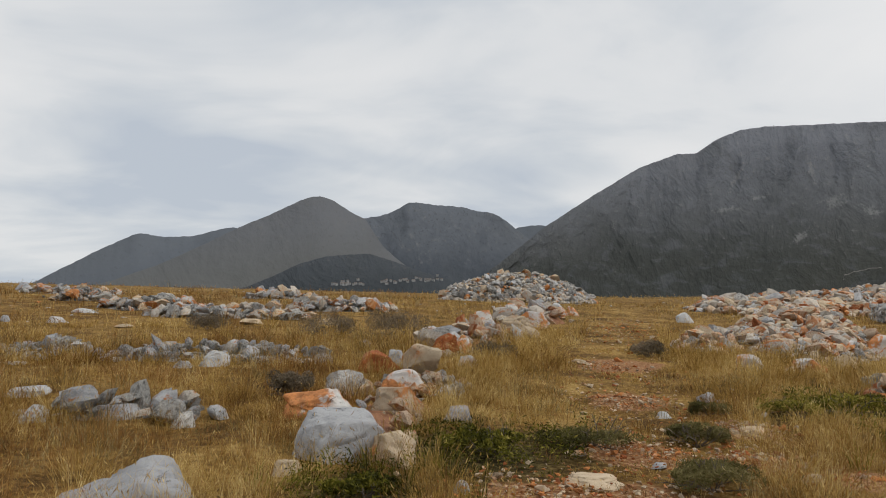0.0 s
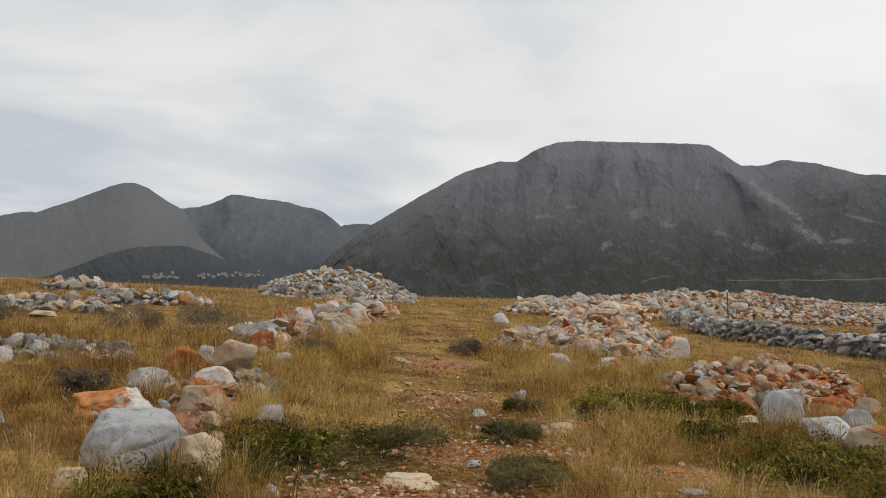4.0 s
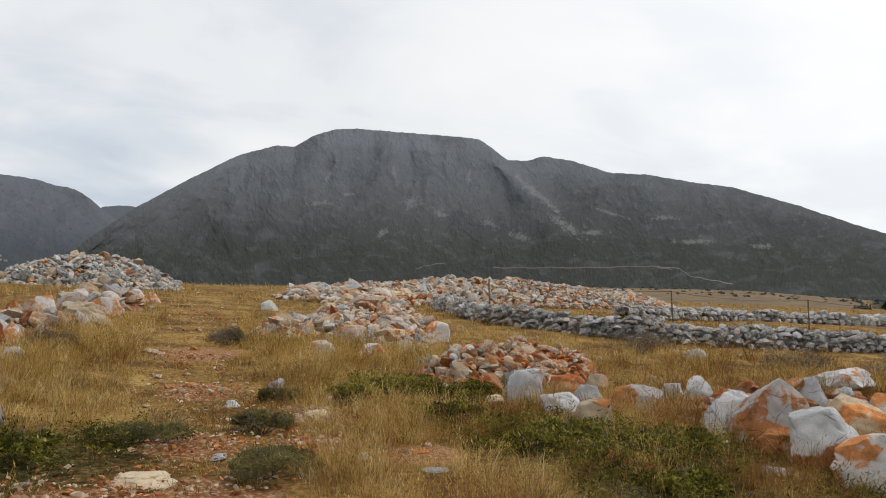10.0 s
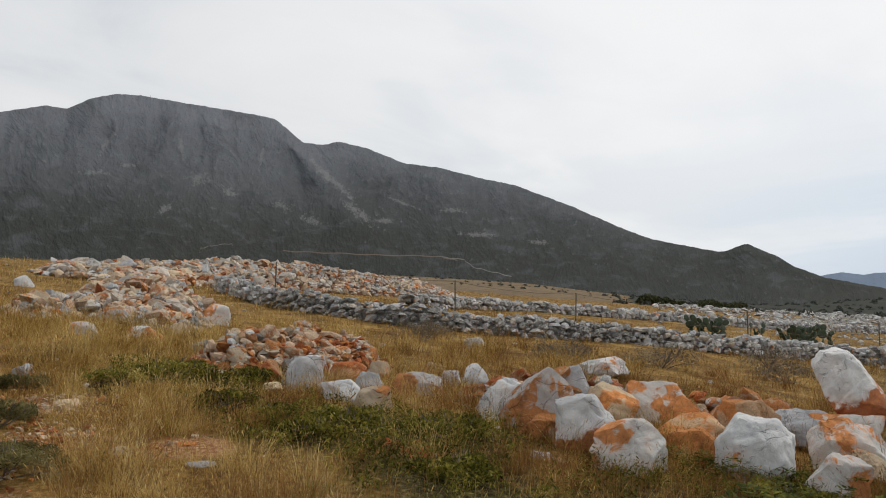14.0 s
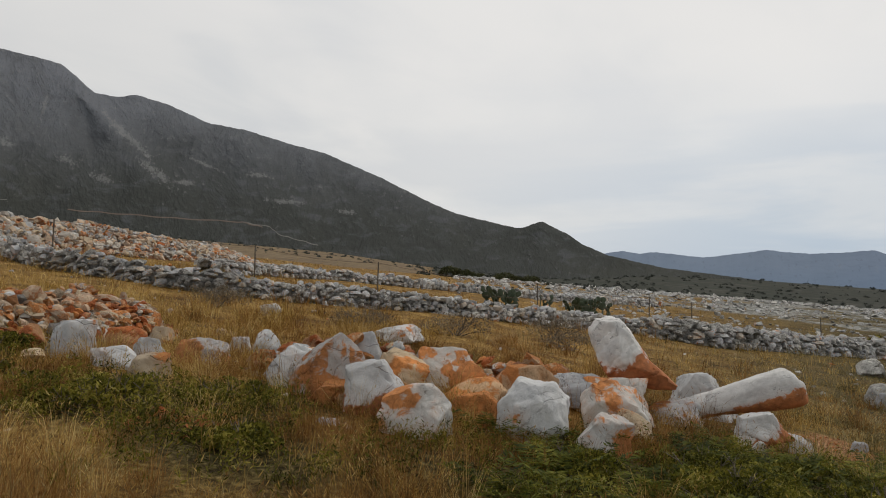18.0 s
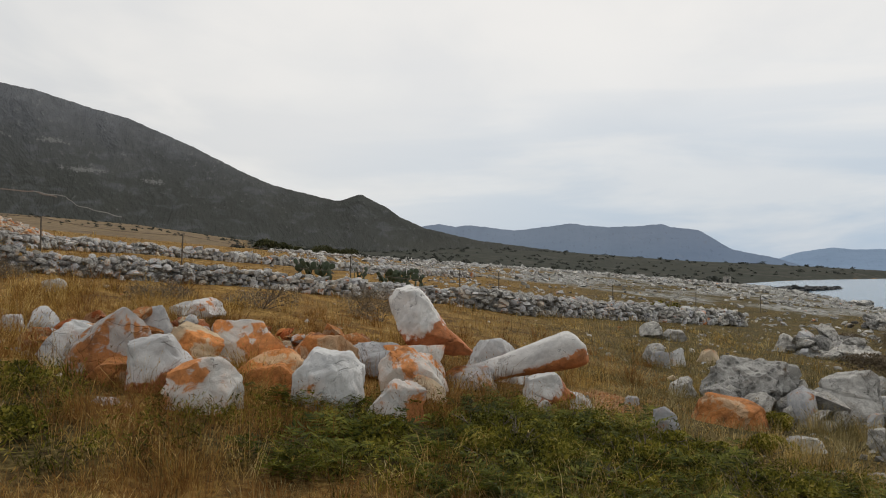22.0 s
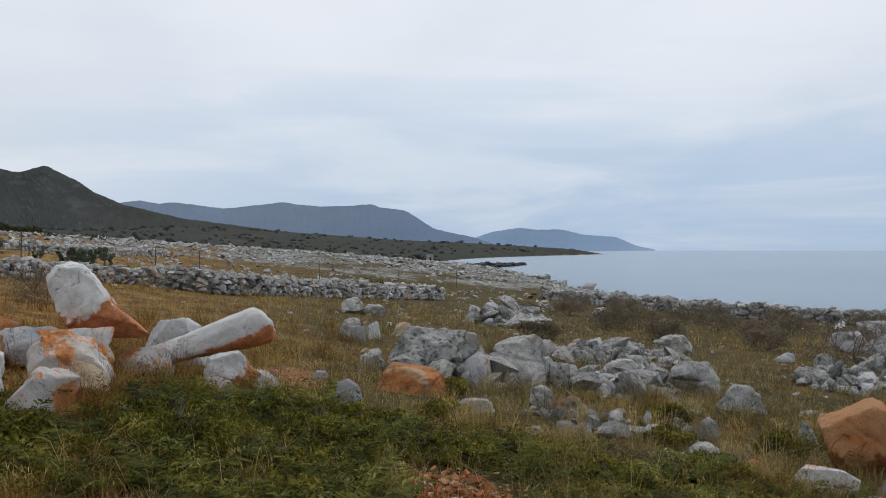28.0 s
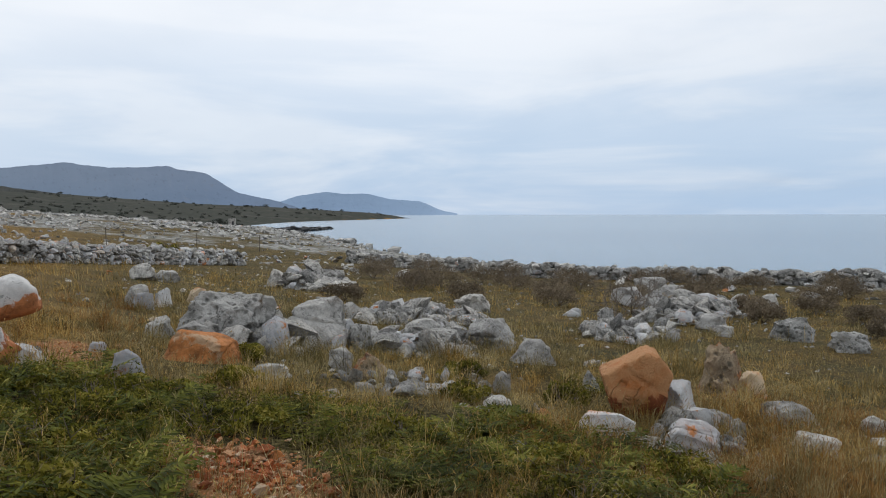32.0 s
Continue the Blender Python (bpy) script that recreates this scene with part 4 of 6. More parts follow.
cut_rock(-1.80, 4.66, float(height(-1.80, 4.66)) - 0.01, (0, 0, 22), ((-0.4, -0.15, 0.9, 0.2), (0.3, -0.3, 0.9, 0.24), (0.85, -0.1, 0.5, 0.3), (1, 0, -0.2, 0.36), (-1, 0, 0.2, 0.42), (0, -1, 0.3, 0.26), (-0.6, -0.8, 0.25, 0.32), (0.6, -0.75, 0.2, 0.32), (0, 1, 0.1, 0.28), (0, 0, -1, 0.26)), "white", "angular white limestone boulder in brown grass", 62, 0.16, sharp=90)
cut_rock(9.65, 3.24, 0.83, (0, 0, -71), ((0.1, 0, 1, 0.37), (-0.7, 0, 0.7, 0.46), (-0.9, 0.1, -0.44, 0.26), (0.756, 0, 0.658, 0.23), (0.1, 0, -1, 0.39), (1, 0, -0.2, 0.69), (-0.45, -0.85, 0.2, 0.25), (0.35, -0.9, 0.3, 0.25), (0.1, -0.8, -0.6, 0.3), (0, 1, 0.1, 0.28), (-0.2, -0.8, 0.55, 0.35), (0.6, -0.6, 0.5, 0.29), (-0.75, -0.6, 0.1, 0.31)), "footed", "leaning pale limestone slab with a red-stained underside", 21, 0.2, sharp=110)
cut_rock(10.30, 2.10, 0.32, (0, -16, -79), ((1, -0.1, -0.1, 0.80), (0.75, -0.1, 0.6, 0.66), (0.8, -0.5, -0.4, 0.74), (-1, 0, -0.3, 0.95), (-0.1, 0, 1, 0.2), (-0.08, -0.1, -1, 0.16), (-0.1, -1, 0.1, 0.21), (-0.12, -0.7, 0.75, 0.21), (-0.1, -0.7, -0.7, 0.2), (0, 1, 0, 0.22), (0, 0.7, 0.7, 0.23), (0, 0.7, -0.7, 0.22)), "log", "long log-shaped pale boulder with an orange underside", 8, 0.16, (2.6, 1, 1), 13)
cut_rock(7.2, 3.28, float(height(7.2, 3.28)) + 0.23, (0, 0, -66), ((0.1, 0, 1, 0.26), (0.7, 0, 0.7, 0.30), (-0.75, 0, 0.65, 0.28), (-0.2, -0.7, 0.7, 0.26), (0.35, -0.7, 0.6, 0.28), (1, 0, 0, 0.31), (-1, 0, 0.1, 0.30), (0, -1, 0, 0.26), (0.7, -0.7, 0.1, 0.30), (-0.7, -0.7, 0.1, 0.29), (0, 1, 0, 0.29), (0.6, -0.3, -0.7, 0.32), (-0.6, -0.3, -0.7, 0.32), (0, 0, -1, 0.30)), "white", "large rounded white limestone boulder with dark cracks", 77, 0.16, sharp=50)
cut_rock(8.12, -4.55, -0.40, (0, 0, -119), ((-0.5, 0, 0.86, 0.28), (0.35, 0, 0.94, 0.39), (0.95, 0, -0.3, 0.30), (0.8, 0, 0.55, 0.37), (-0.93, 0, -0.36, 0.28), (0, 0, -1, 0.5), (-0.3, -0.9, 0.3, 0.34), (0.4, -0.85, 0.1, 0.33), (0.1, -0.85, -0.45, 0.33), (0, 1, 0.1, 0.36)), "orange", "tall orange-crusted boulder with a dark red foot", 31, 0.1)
tall_rock(9.35, 3.35, 0.3, (1.0, 0.7, 0.62), (0, 0, -68), "stained", "earth-stained boulder under a leaning slab", 33, 24, 0.14)
tall_rock(9.9, 2.75, 0.12, (0.8, 0.5, 0.4), (0, 0, -75), "white", "white boulder wedged between larger stones", 34, 24, 0.16)


def block(x, y, z, size, turn, roll, kind, label, seed, sharp):
    """One boulder of the dug-out tumble: its centre, its size across, along and up, its turn and its lean. It reaches down to the earth."""
    g = np.random.default_rng(seed)
    w, d, h = size
    low = float(height(x, y)) - 0.05
    if z - h / 2 > low:
        h, z = h + z - h / 2 - low, (z + h / 2 + low) / 2
    co, faces = boulder_shape(g, 5, sharp * 2, int(g.integers(8, 12)), 0.8, 0.17)
    q = np.array(Euler((0, radians(roll), 0)).to_matrix())
    co = (co * (1.15, 1, 0.9)) @ q.T
    co = co - (co.max(0) + co.min(0)) / 2
    co = co / co.max(0) * (w / 2 * 1.2, d / 2 * 1.15, h / 2 * 1.12)
    KEEP_OUT.append((x, y, w * 0.4))
    big = "boulder" if w > 0.34 else "stone"
    return place_rock(co, faces, kind, pose(x, y, z, 0, 0, turn), label, big)


block(6.69, 5.23, 0.76, (0.74, 0.49, 0.66), -50, 18, "stained", "large white boulder streaked with orange earth", 2100, 26)
block(6.71, 5.65, 0.69, (0.63, 0.46, 0.54), -48, -34, "white", "leaning white limestone slab with bare faces", 2101, 30)
block(6.50, 4.93, 0.42, (0.78, 0.62, 0.5), -50, 10, "earthy", "orange earth-caked boulder under a white slab", 2102, 24)
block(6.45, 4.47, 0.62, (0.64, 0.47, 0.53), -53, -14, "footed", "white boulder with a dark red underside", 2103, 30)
block(6.28, 3.98, 0.48, (0.56, 0.41, 0.49), -55, 22, "stained", "pale boulder rimmed white beside dry grass", 2104, 34)
block(5.68, 4.48, 0.38, (0.27, 0.20, 0.21), -49, 12, "white", "small white angular stone in brown grass", 2105, 40)
block(5.75, 4.32, 0.36, (0.15, 0.12, 0.15), -50, 0, "tan", "small tan stone in brown grass", 2106, 40)
block(7.54, 5.48, 0.76, (0.39, 0.31, 0.62), -52, -10, "white", "white jagged boulder behind a larger one", 2107, 40)
block(7.61, 5.09, 0.63, (0.60, 0.44, 0.55), -54, 24, "tan", "smooth tan boulder leaning on white rocks", 2108, 22)
block(7.34, 6.34, 0.75, (0.31, 0.23, 0.37), -47, -20, "red", "crumbling red earthy boulder", 2109, 50)
block(7.58, 6.27, 0.78, (0.33, 0.25, 0.46), -48, 15, "red", "crumbling red earthy boulder", 2110, 50)
block(8.21, 4.70, 0.62, (0.82, 0.60, 0.57), -59, -8, "stained", "rounded white boulder with an orange base", 2111, 18)
block(8.33, 3.97, 0.49, (0.80, 0.58, 0.51), -63, -5, "earthy", "flat orange slab wedged between boulders", 2112, 40)
block(7.90, 4.30, 0.43, (0.74, 0.54, 0.40), -60, 6, "earthy", "flat orange slab wedged between boulders", 2113, 36)
block(7.34, 3.94, 0.35, (0.54, 0.40, 0.39), -60, -12, "earthy", "orange earthy boulder half buried in rubble", 2114, 30)
block(7.06, 3.64, 0.25, (0.34, 0.25, 0.27), -61, 10, "red", "broken red stone in brown grass", 2115, 40)
block(9.16, 3.59, 0.40, (0.69, 0.51, 0.42), -68, 5, "white", "pale white boulder beside a leaning slab", 2116, 30)
block(8.43, 2.89, 0.36, (0.64, 0.47, 0.55), -70, -16, "stained", "white boulder with orange hollows", 2117, 30)
block(8.11, 2.64, 0.23, (0.34, 0.25, 0.35), -71, 12, "tan", "tan stone at the foot of a white boulder", 2118, 34)
block(7.16, 2.59, 0.26, (0.44, 0.32, 0.46), -69, 8, "stained", "white faceted boulder in green herbs", 2119, 30)
block(11.06, 2.64, 0.25, (0.77, 0.57, 0.57), -76, 0, "white", "pale low boulder behind a log-shaped rock", 2120, 30)
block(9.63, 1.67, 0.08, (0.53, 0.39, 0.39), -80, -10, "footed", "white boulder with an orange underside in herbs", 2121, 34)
block(9.78, 1.30, -0.05, (0.25, 0.18, 0.24), -83, 5, "white", "small white stone in green herbs", 2122, 40)

# small stones shared by heaps and walls: angular lumps with a score of faces
def hull_stone(k, blocky):
    g = np.random.default_rng(400 + k + 50 * blocky)
    bm = bmesh.new()
    if blocky:
        pts = [Vector((sx, sy, sz)) * (1 - 0.3 * g.random()) + Vector(g.normal(scale=0.1, size=3)) for sx in (-0.8, 0.8) for sy in (-0.8, 0.8) for sz in (-0.8, 0.8)]
        pts += [Vector(g.normal(size=3)).normalized() * g.uniform(0.85, 1.05) for _ in range(10)]
    else:
        pts = [Vector(g.normal(size=3)).normalized() * g.uniform(0.75, 1.15) for _ in range(11)]
    for p in pts:
        bm.verts.new(p)
    bmesh.ops.convex_hull(bm, input=bm.verts)
    bmesh.ops.delete(bm, geom=[v for v in bm.verts if not v.link_faces], context="VERTS")
    bm.verts.index_update()
    co = np.array([v.co[:] for v in bm.verts])
    faces = [tuple(v.index for v in f.verts) for f in bm.faces]
    bm.free()
    return co / np.abs(co).max(0), faces


HULLS = {(b, k): hull_stone(k, b) for b in (0, 1) for k in range(14)}
SMALL = {}


def small_stone(kind, k, blocky):
    """A loose stone of eighty faces: a worn block with rounded edges."""
    if (kind, k, blocky) not in SMALL:
        g = np.random.default_rng(1500 + k + 50 * blocky)
        co, faces = boulder_shape(g, 2 if k < 3 else 1, 14 if blocky else 22, 6 if blocky else 9, 0.9, 0.12)
        me = link_mesh("stone", co, faces, STONE[kind], True)
        me.set_sharp_from_angle(angle=radians(42))
        SMALL[(kind, k, blocky)] = me
    return SMALL[(kind, k, blocky)]


def add_piece(parent, kind, x, y, z, size, turn, g, blocky=0):
    ob = new("stone", small_stone(kind, int(g.integers(0, 14)), blocky))
    ob.parent = parent
    ob.matrix_basis = Matrix.LocRotScale((x, y, z), Euler(turn), tuple(s / 2 for s in size))
    return ob


ROUNDS = [boulder_shape(np.random.default_rng(2600 + k), 1, 16, 8, 0.9, 0.12) for k in range(12)]


def joined_stones(name, places, kind_list, parent=None, label="", category="", blocky=0, shapes=None):
    """Many stones as one mesh: places of (x, y, z, sx, sy, sz, rx, ry, rz), one material each from kind_list."""
    kinds = sorted(set(kind_list))
    bag_v, bag_f, bag_m, base = [], [], [], 0
    g = np.random.default_rng(len(places))
    for (x, y, z, sx, sy, sz, rx, ry, rz), kind in zip(places, kind_list):
        co, faces = shapes[int(g.integers(0, len(shapes)))] if shapes else HULLS[(blocky, int(g.integers(0, 14)))]
        q = np.array(Euler((rx, ry, rz)).to_matrix())
        bag_v.append((co * (sx / 2, sy / 2, sz / 2)) @ q.T + (x, y, z))
        bag_f += [tuple(q2 + base for q2 in f) for f in faces]
        bag_m.append(np.full(len(faces), kinds.index(kind)))
        base += len(co)
    me = link_mesh(name, np.vstack(bag_v), bag_f)
    for k in kinds:
        me.materials.append(STONE[k])
    me.polygons.foreach_set("material_index", np.concatenate(bag_m).astype(np.int32))
    ob = tagged(new(name, me), label, category, kind="stuff")
    ob.parent = parent
    return ob


def pick(g, mix):
    names = list(mix)
    return names[int(g.choice(len(names), p=np.array([mix[n] for n in names]) / sum(mix.values())))]


EARTHY = {"white": 1.0, "cream": 3.2, "stained": 0.8, "tan": 2.6, "dusty": 4.0, "red": 0.7, "grey": 0.8}
PALE = {"white": 1.8, "cream": 2.6, "stained": 1.0, "tan": 1.6, "grey": 3.4, "earthy": 0.6}
MIXED = {"white": 1.0, "cream": 4.2, "stained": 0.6, "tan": 2.8, "dusty": 3.4, "red": 0.4, "grey": 1.8}
DUG = {"white": 1.0, "stained": 2.5, "earthy": 5, "tan": 2.5, "red": 4}
GREYS = {"grey": 7, "white": 1.0, "pitted": 1.2}
WALL = {"grey": 6, "white": 3.2, "cream": 0.7, "pitted": 0.6}


def heap(x, y, length, width, high, turn, n, size, mix, label, seed, loose=0, lumpy=0.3):
    """A heap of cleared field stones: a rubble core and n stones on it, more at the foot."""
    g = np.random.default_rng(seed)
    base = tagged(new("stone_heap"), label, "stone heap")
    base.location = (x, y, 0)
    a = radians(turn)
    ca, sa = math.cos(a), math.sin(a)

    def top(u, v):
        q = np.maximum(0, 1 - (np.abs(u) ** 2.4 + np.abs(v) ** 2.0))
        return high * q ** 0.8 * (1 - lumpy + lumpy * 2 * ripple(u * length * 0.5, v * width * 0.5, 0.8 + length * 0.16, seed))

    def spot(u, v):
        lx, ly = u * length / 2, v * width / 2
        return lx * ca - ly * sa, lx * sa + ly * ca

    uu, vv = np.meshgrid(np.linspace(-1, 1, 30), np.linspace(-1, 1, 16), indexing="ij")
    hx, hy = spot(uu, vv)
    core_me = grid_mesh("core", hx, hy, height(x + hx, y + hy) + top(uu, vv) * 0.62 - 0.12 * (np.abs(uu) + np.abs(vv)) ** 2 * 0.3 - 0.05, EARTH if "red" in mix else STONE["pitted"])
    core = new("core", core_me)
    core.parent = base
    rest, kinds = [], []
    for i in range(n + loose):
        u, v = g.uniform(-1, 1), g.uniform(-1, 1)
        if abs(u) ** 2.4 + v * v > 1.12:
            u, v = u * 0.6, v * 0.6
        s = size * (min(2.0, 0.85 * g.lognormal(0.0, 0.5)) if i < n else min(1.05, 0.62 * g.lognormal(0.0, 0.42)))
        dims = (s * g.uniform(0.9, 1.7), s * g.uniform(0.8, 1.25), s * g.uniform(0.45, 0.85))
        px, py = spot(u, v)
        pz = float(height(x + px, y + py)) + float(top(u, v)) * g.uniform(0.62, 0.95) + dims[2] * 0.18
        angles = tuple(g.normal(scale=0.55, size=2)) + (g.uniform(0, 6.28),)
        kind = pick(g, mix)
        if i < n:
            add_piece(base, kind, px, py, pz, dims, angles, g)
        else:
            rest.append((px, py, pz, *dims, *angles))
            kinds.append(kind)
    if rest:
        joined_stones("small_rubble", rest, kinds, base, blocky=1, shapes=ROUNDS if math.hypot(x, y) < 36 else None)
    for q in np.linspace(-0.75, 0.75, max(1, int(length / max(width, 0.5)) * 2 + 1)):
        KEEP_OUT.append((x + ca * q * length / 2, y + sa * q * length / 2, width * 0.42))
    return base


def dry_wall(points, high, thick, stone, mix, label, seed, pieces, ragged=0.25):
    """A dry-stone wall along a line: coursed stones on both faces, cap stones on top. The first stretch is built stone by stone, the rest in one mesh."""
    g = np.random.default_rng(seed)
    base = tagged(new("dry_stone_wall"), label, "stone wall")
    base.location = (points[0][0], points[0][1], 0)
    ox, oy = points[0]
    steps = [math.dist(a, b) for a, b in zip(points, points[1:])]
    total = sum(steps)
    cum = np.concatenate([[0], np.cumsum(steps)])
    xs, ys = [p[0] for p in points], [p[1] for p in points]

    def along(s):
        x, y = np.interp(s, cum, xs), np.interp(s, cum, ys)
        x2, y2 = np.interp(min(s + 0.4, total), cum, xs), np.interp(min(s + 0.4, total), cum, ys)
        x1, y1 = np.interp(max(s - 0.4, 0), cum, xs), np.interp(max(s - 0.4, 0), cum, ys)
        return float(x), float(y), math.atan2(y2 - y1, x2 - x1)

    ss = np.linspace(0, total, max(8, int(total * 1.5)))
    rows = [along(s) for s in ss]
    prof = ((-0.5, -0.1), (-0.4, 0.55), (-0.22, 0.72), (0.22, 0.72), (0.4, 0.55), (0.5, -0.1))
    cx = np.array([[x - math.sin(a) * thick * p[0] * 0.5 - ox for p in prof] for x, y, a in rows])
    cy = np.array([[y + math.cos(a) * thick * p[0] * 0.5 - oy for p in prof] for x, y, a in rows])
    cz = np.array([[float(height(x, y)) + high * p[1] * (1 - ragged * 0.8 * (1 - ripple(s, 0.0, 3.1, seed))) for p in prof] for s, (x, y, a) in zip(ss, rows)])
    cz[0], cz[-1] = cz[0] - high, cz[-1] - high
    core = new("core", grid_mesh("core", cx, cy, cz, STONE["pitted"]))
    core.parent = base
    todo = []
    courses = max(2, int(high / (stone * 0.56)))
    for side in (-1, 1):
        for c in range(courses):
            s = g.uniform(0, stone)
            while s < total:
                ln = stone * g.lognormal(-0.05, 0.42)
                crest = 1 - ragged * (1 - float(ripple(np.float64(s), np.float64(0), 3.1, seed)))
                ln = min(ln, stone * 1.7)
                hh = high / courses * g.uniform(0.6, 1.5)
                z = high * (c + 0.5) / courses * crest + g.normal(scale=0.035)
                x, y, a = along(s)
                off = side * thick * (0.5 - 0.14 * c / courses) + g.normal(scale=0.03)
                todo.append((s, side, x - math.sin(a) * off, y + math.cos(a) * off, z, ln * 0.93, stone * g.uniform(0.7, 1.1), hh * 0.95, g.normal(scale=0.22), g.normal(scale=0.28), a + g.normal(scale=0.3)))
                s += ln * 0.94
    s = 0.0
    while s < total:
        ln = stone * g.lognormal(0.05, 0.35)
        crest = 1 - ragged * (1 - float(ripple(np.float64(s), np.float64(0), 3.1, seed)))
        x, y, a = along(s)
        off = g.uniform(-0.3, 0.3) * thick
        todo.append((s, 0, x - math.sin(a) * off, y + math.cos(a) * off, high * crest + g.uniform(-0.06, 0.06), ln * 1.1, stone * g.uniform(0.8, 1.3), stone * g.uniform(0.45, 0.85), g.normal(scale=0.25), g.normal(scale=0.25), a + g.normal(scale=0.5)))
        s += ln * 0.6
    # stones on the seaward face stay in the joined rest
    front = -1 if (xs[-1] - xs[0]) * -ys[0] - (ys[-1] - ys[0]) * -xs[0] < 0 else 1
    todo.sort(key=lambda q: (q[1] == -front, math.hypot(q[2], q[3])))
    rest, kinds = [], []
    for i, (s, side, x, y, z, a, b, c, rx, ry, rz) in enumerate(todo):
        zz = float(height(x, y)) + z
        kind = pick(g, mix)
        if i < pieces:
            add_piece(base, kind, x - ox, y - oy, zz, (a, b, c), (rx, ry, rz), g, 1)
        else:
            rest.append((x - ox, y - oy, zz, a, b, c, rx, ry, rz))
            kinds.append(kind)
    if rest:
        joined_stones("wall_rubble", rest, kinds, base, blocky=1)
    return base


heap(3.3, 34.5, 6.8, 4.5, 1.25, 6, 300, 0.26, {"grey": 4, "cream": 3, "tan": 2, "pitted": 1.5, "white": 1, "earthy": 0.8}, "tall pale cairn of cleared field stones beside the track", 41, 3600, 0.12)
heap(7.6, 16.6, 8.5, 2.8, 0.6, 66, 300, 0.21, EARTHY, "long low heap of orange-stained stones beside the track", 42, 3200)
heap(6.4, 9.1, 3.0, 1.9, 0.5, 15, 300, 0.13, {"dusty": 4, "earthy": 4, "tan": 2, "red": 2.5, "white": 1.2, "cream": 1.5, "grey": 0.5}, "heap of red-earthed rubble between large boulders", 43, 1700)
heap(5.2, 14.3, 2.2, 1.6, 0.4, 40, 60, 0.22, EARTHY, "small spread of orange stones at the end of a stone heap", 54, 160)
heap(24.0, 34.0, 27.0, 8.0, 1.2, 12, 300, 0.27, MIXED, "long high bank of white and orange cleared stones", 44, 7000, 0.22)
heap(12.6, 29.5, 7.0, 5.0, 0.55, 30, 160, 0.36, EARTHY, "low end of a stone bank behind dry grass", 45, 1000)
heap(7.65, 5.5, 2.6, 0.8, 0.5, -38, 110, 0.17, DUG, "earthy rubble packed under dug-out boulders", 46, 90)
heap(8.85, 4.3, 2.8, 0.8, 0.4, -38, 110, 0.17, DUG, "orange rubble wedged between large boulders", 47, 50)
heap(-10.9, 23.8, 2.2, 1.0, 0.3, 0, 80, 0.19, PALE, "small pile of pale stones in dry grass", 48)
heap(-5.2, 18.8, 3.8, 1.3, 0.28, 10, 150, 0.2, PALE, "low pile of white field stones in dry grass", 49)
heap(-2.9, 22.6, 3.2, 1.2, 0.36, 5, 150, 0.2, PALE, "pile of white field stones in dry grass", 50)
heap(-6.0, 29.5, 3.2, 1.5, 0.3, 0, 90, 0.22, PALE, "distant pile of pale field stones", 51)
heap(-14.0, 29.0, 4.0, 1.5, 0.25, 0, 90, 0.24, PALE, "low row of pale stones at the field's crest", 52)
heap(-5.6, 11.2, 1.6, 0.7, 0.18, -8, 60, 0.13, {"grey": 5, "white": 4, "cream": 1}, "short row of grey stones in dry grass", 68)
heap(-7.6, 20.5, 3.0, 1.0, 0.34, 4, 100, 0.19, PALE, "low row of white stones across the field", 69)
heap(-3.1, 11.0, 3.2, 0.9, 0.24, 3, 170, 0.14, {"grey": 5, "white": 4, "cream": 1}, "thin row of broken grey stones in the grass", 53)
heap(-0.2, 9.0, 1.8, 0.9, 0.14, 60, 30, 0.13, EARTHY, "orange rubble along the edge of the track", 55)
heap(-0.5, 7.9, 4.4, 1.1, 0.12, 82, 50, 0.12, EARTHY, "rubble of orange and white stones between track-side boulders", 66)
heap(-2.9, 7.2, 1.8, 0.8, 0.16, 0, 50, 0.15, {"grey": 5, "white": 4, "cream": 1}, "small grey stones strewn in dry grass", 67)
heap(0.5, 14.0, 4.5, 1.3, 0.3, 70, 80, 0.2, EARTHY, "line of orange stones along the edge of the track", 56)
heap(2.2, 19.5, 3.5, 1.6, 0.45, 60, 70, 0.26, EARTHY, "heap of orange and white stones beside the track", 57)
heap(30.0, -4.6, 4.2, 2.2, 0.62, -35, 120, 0.34, GREYS, "low mound of grey field stones in dry grass", 58, 60)
heap(18.3, -5.2, 4.0, 2.6, 0.28, -40, 200, 0.25, GREYS, "scatter of broken grey limestone around an outcrop", 59, 90)
heap(21.0, -14.5, 6.0, 2.4, 0.5, -50, 230, 0.32, GREYS, "low outcrop of grey stones behind a leafless bush", 60, 80)
heap(13.6, -4.2, 3.4, 2.0, 0.26, -45, 170, 0.22, GREYS, "broken grey rocks beside an outcrop", 63, 60)
heap(12.8, -1.6, 3.0, 1.6, 0.3, -55, 60, 0.26, GREYS, "rubble round the foot of a pitted outcrop", 64, 30)
heap(16.5, -9.6, 3.4, 2.0, 0.3, -45, 60, 0.28, GREYS, "broken grey rocks in the shore grass", 65, 40)
heap(9.6, -2.6, 2.4, 1.4, 0.12, -70, 40, 0.14, GREYS, "loose grey stones in front of an outcrop", 61)
heap(7.2, -4.6, 2.6, 0.8, 0.1, -40, 40, 0.15, GREYS, "row of half-buried stones below an orange boulder", 62)

dry_wall(((27.5, 8.4), (23.3, 10.1), (18.7, 12.7), (15.6, 13.6), (13.1, 15.6), (12.5, 19.5), (14.4, 25.5)), 0.52, 0.55, 0.21, WALL, "long dry-stone field wall of grey limestone", 71, 300)
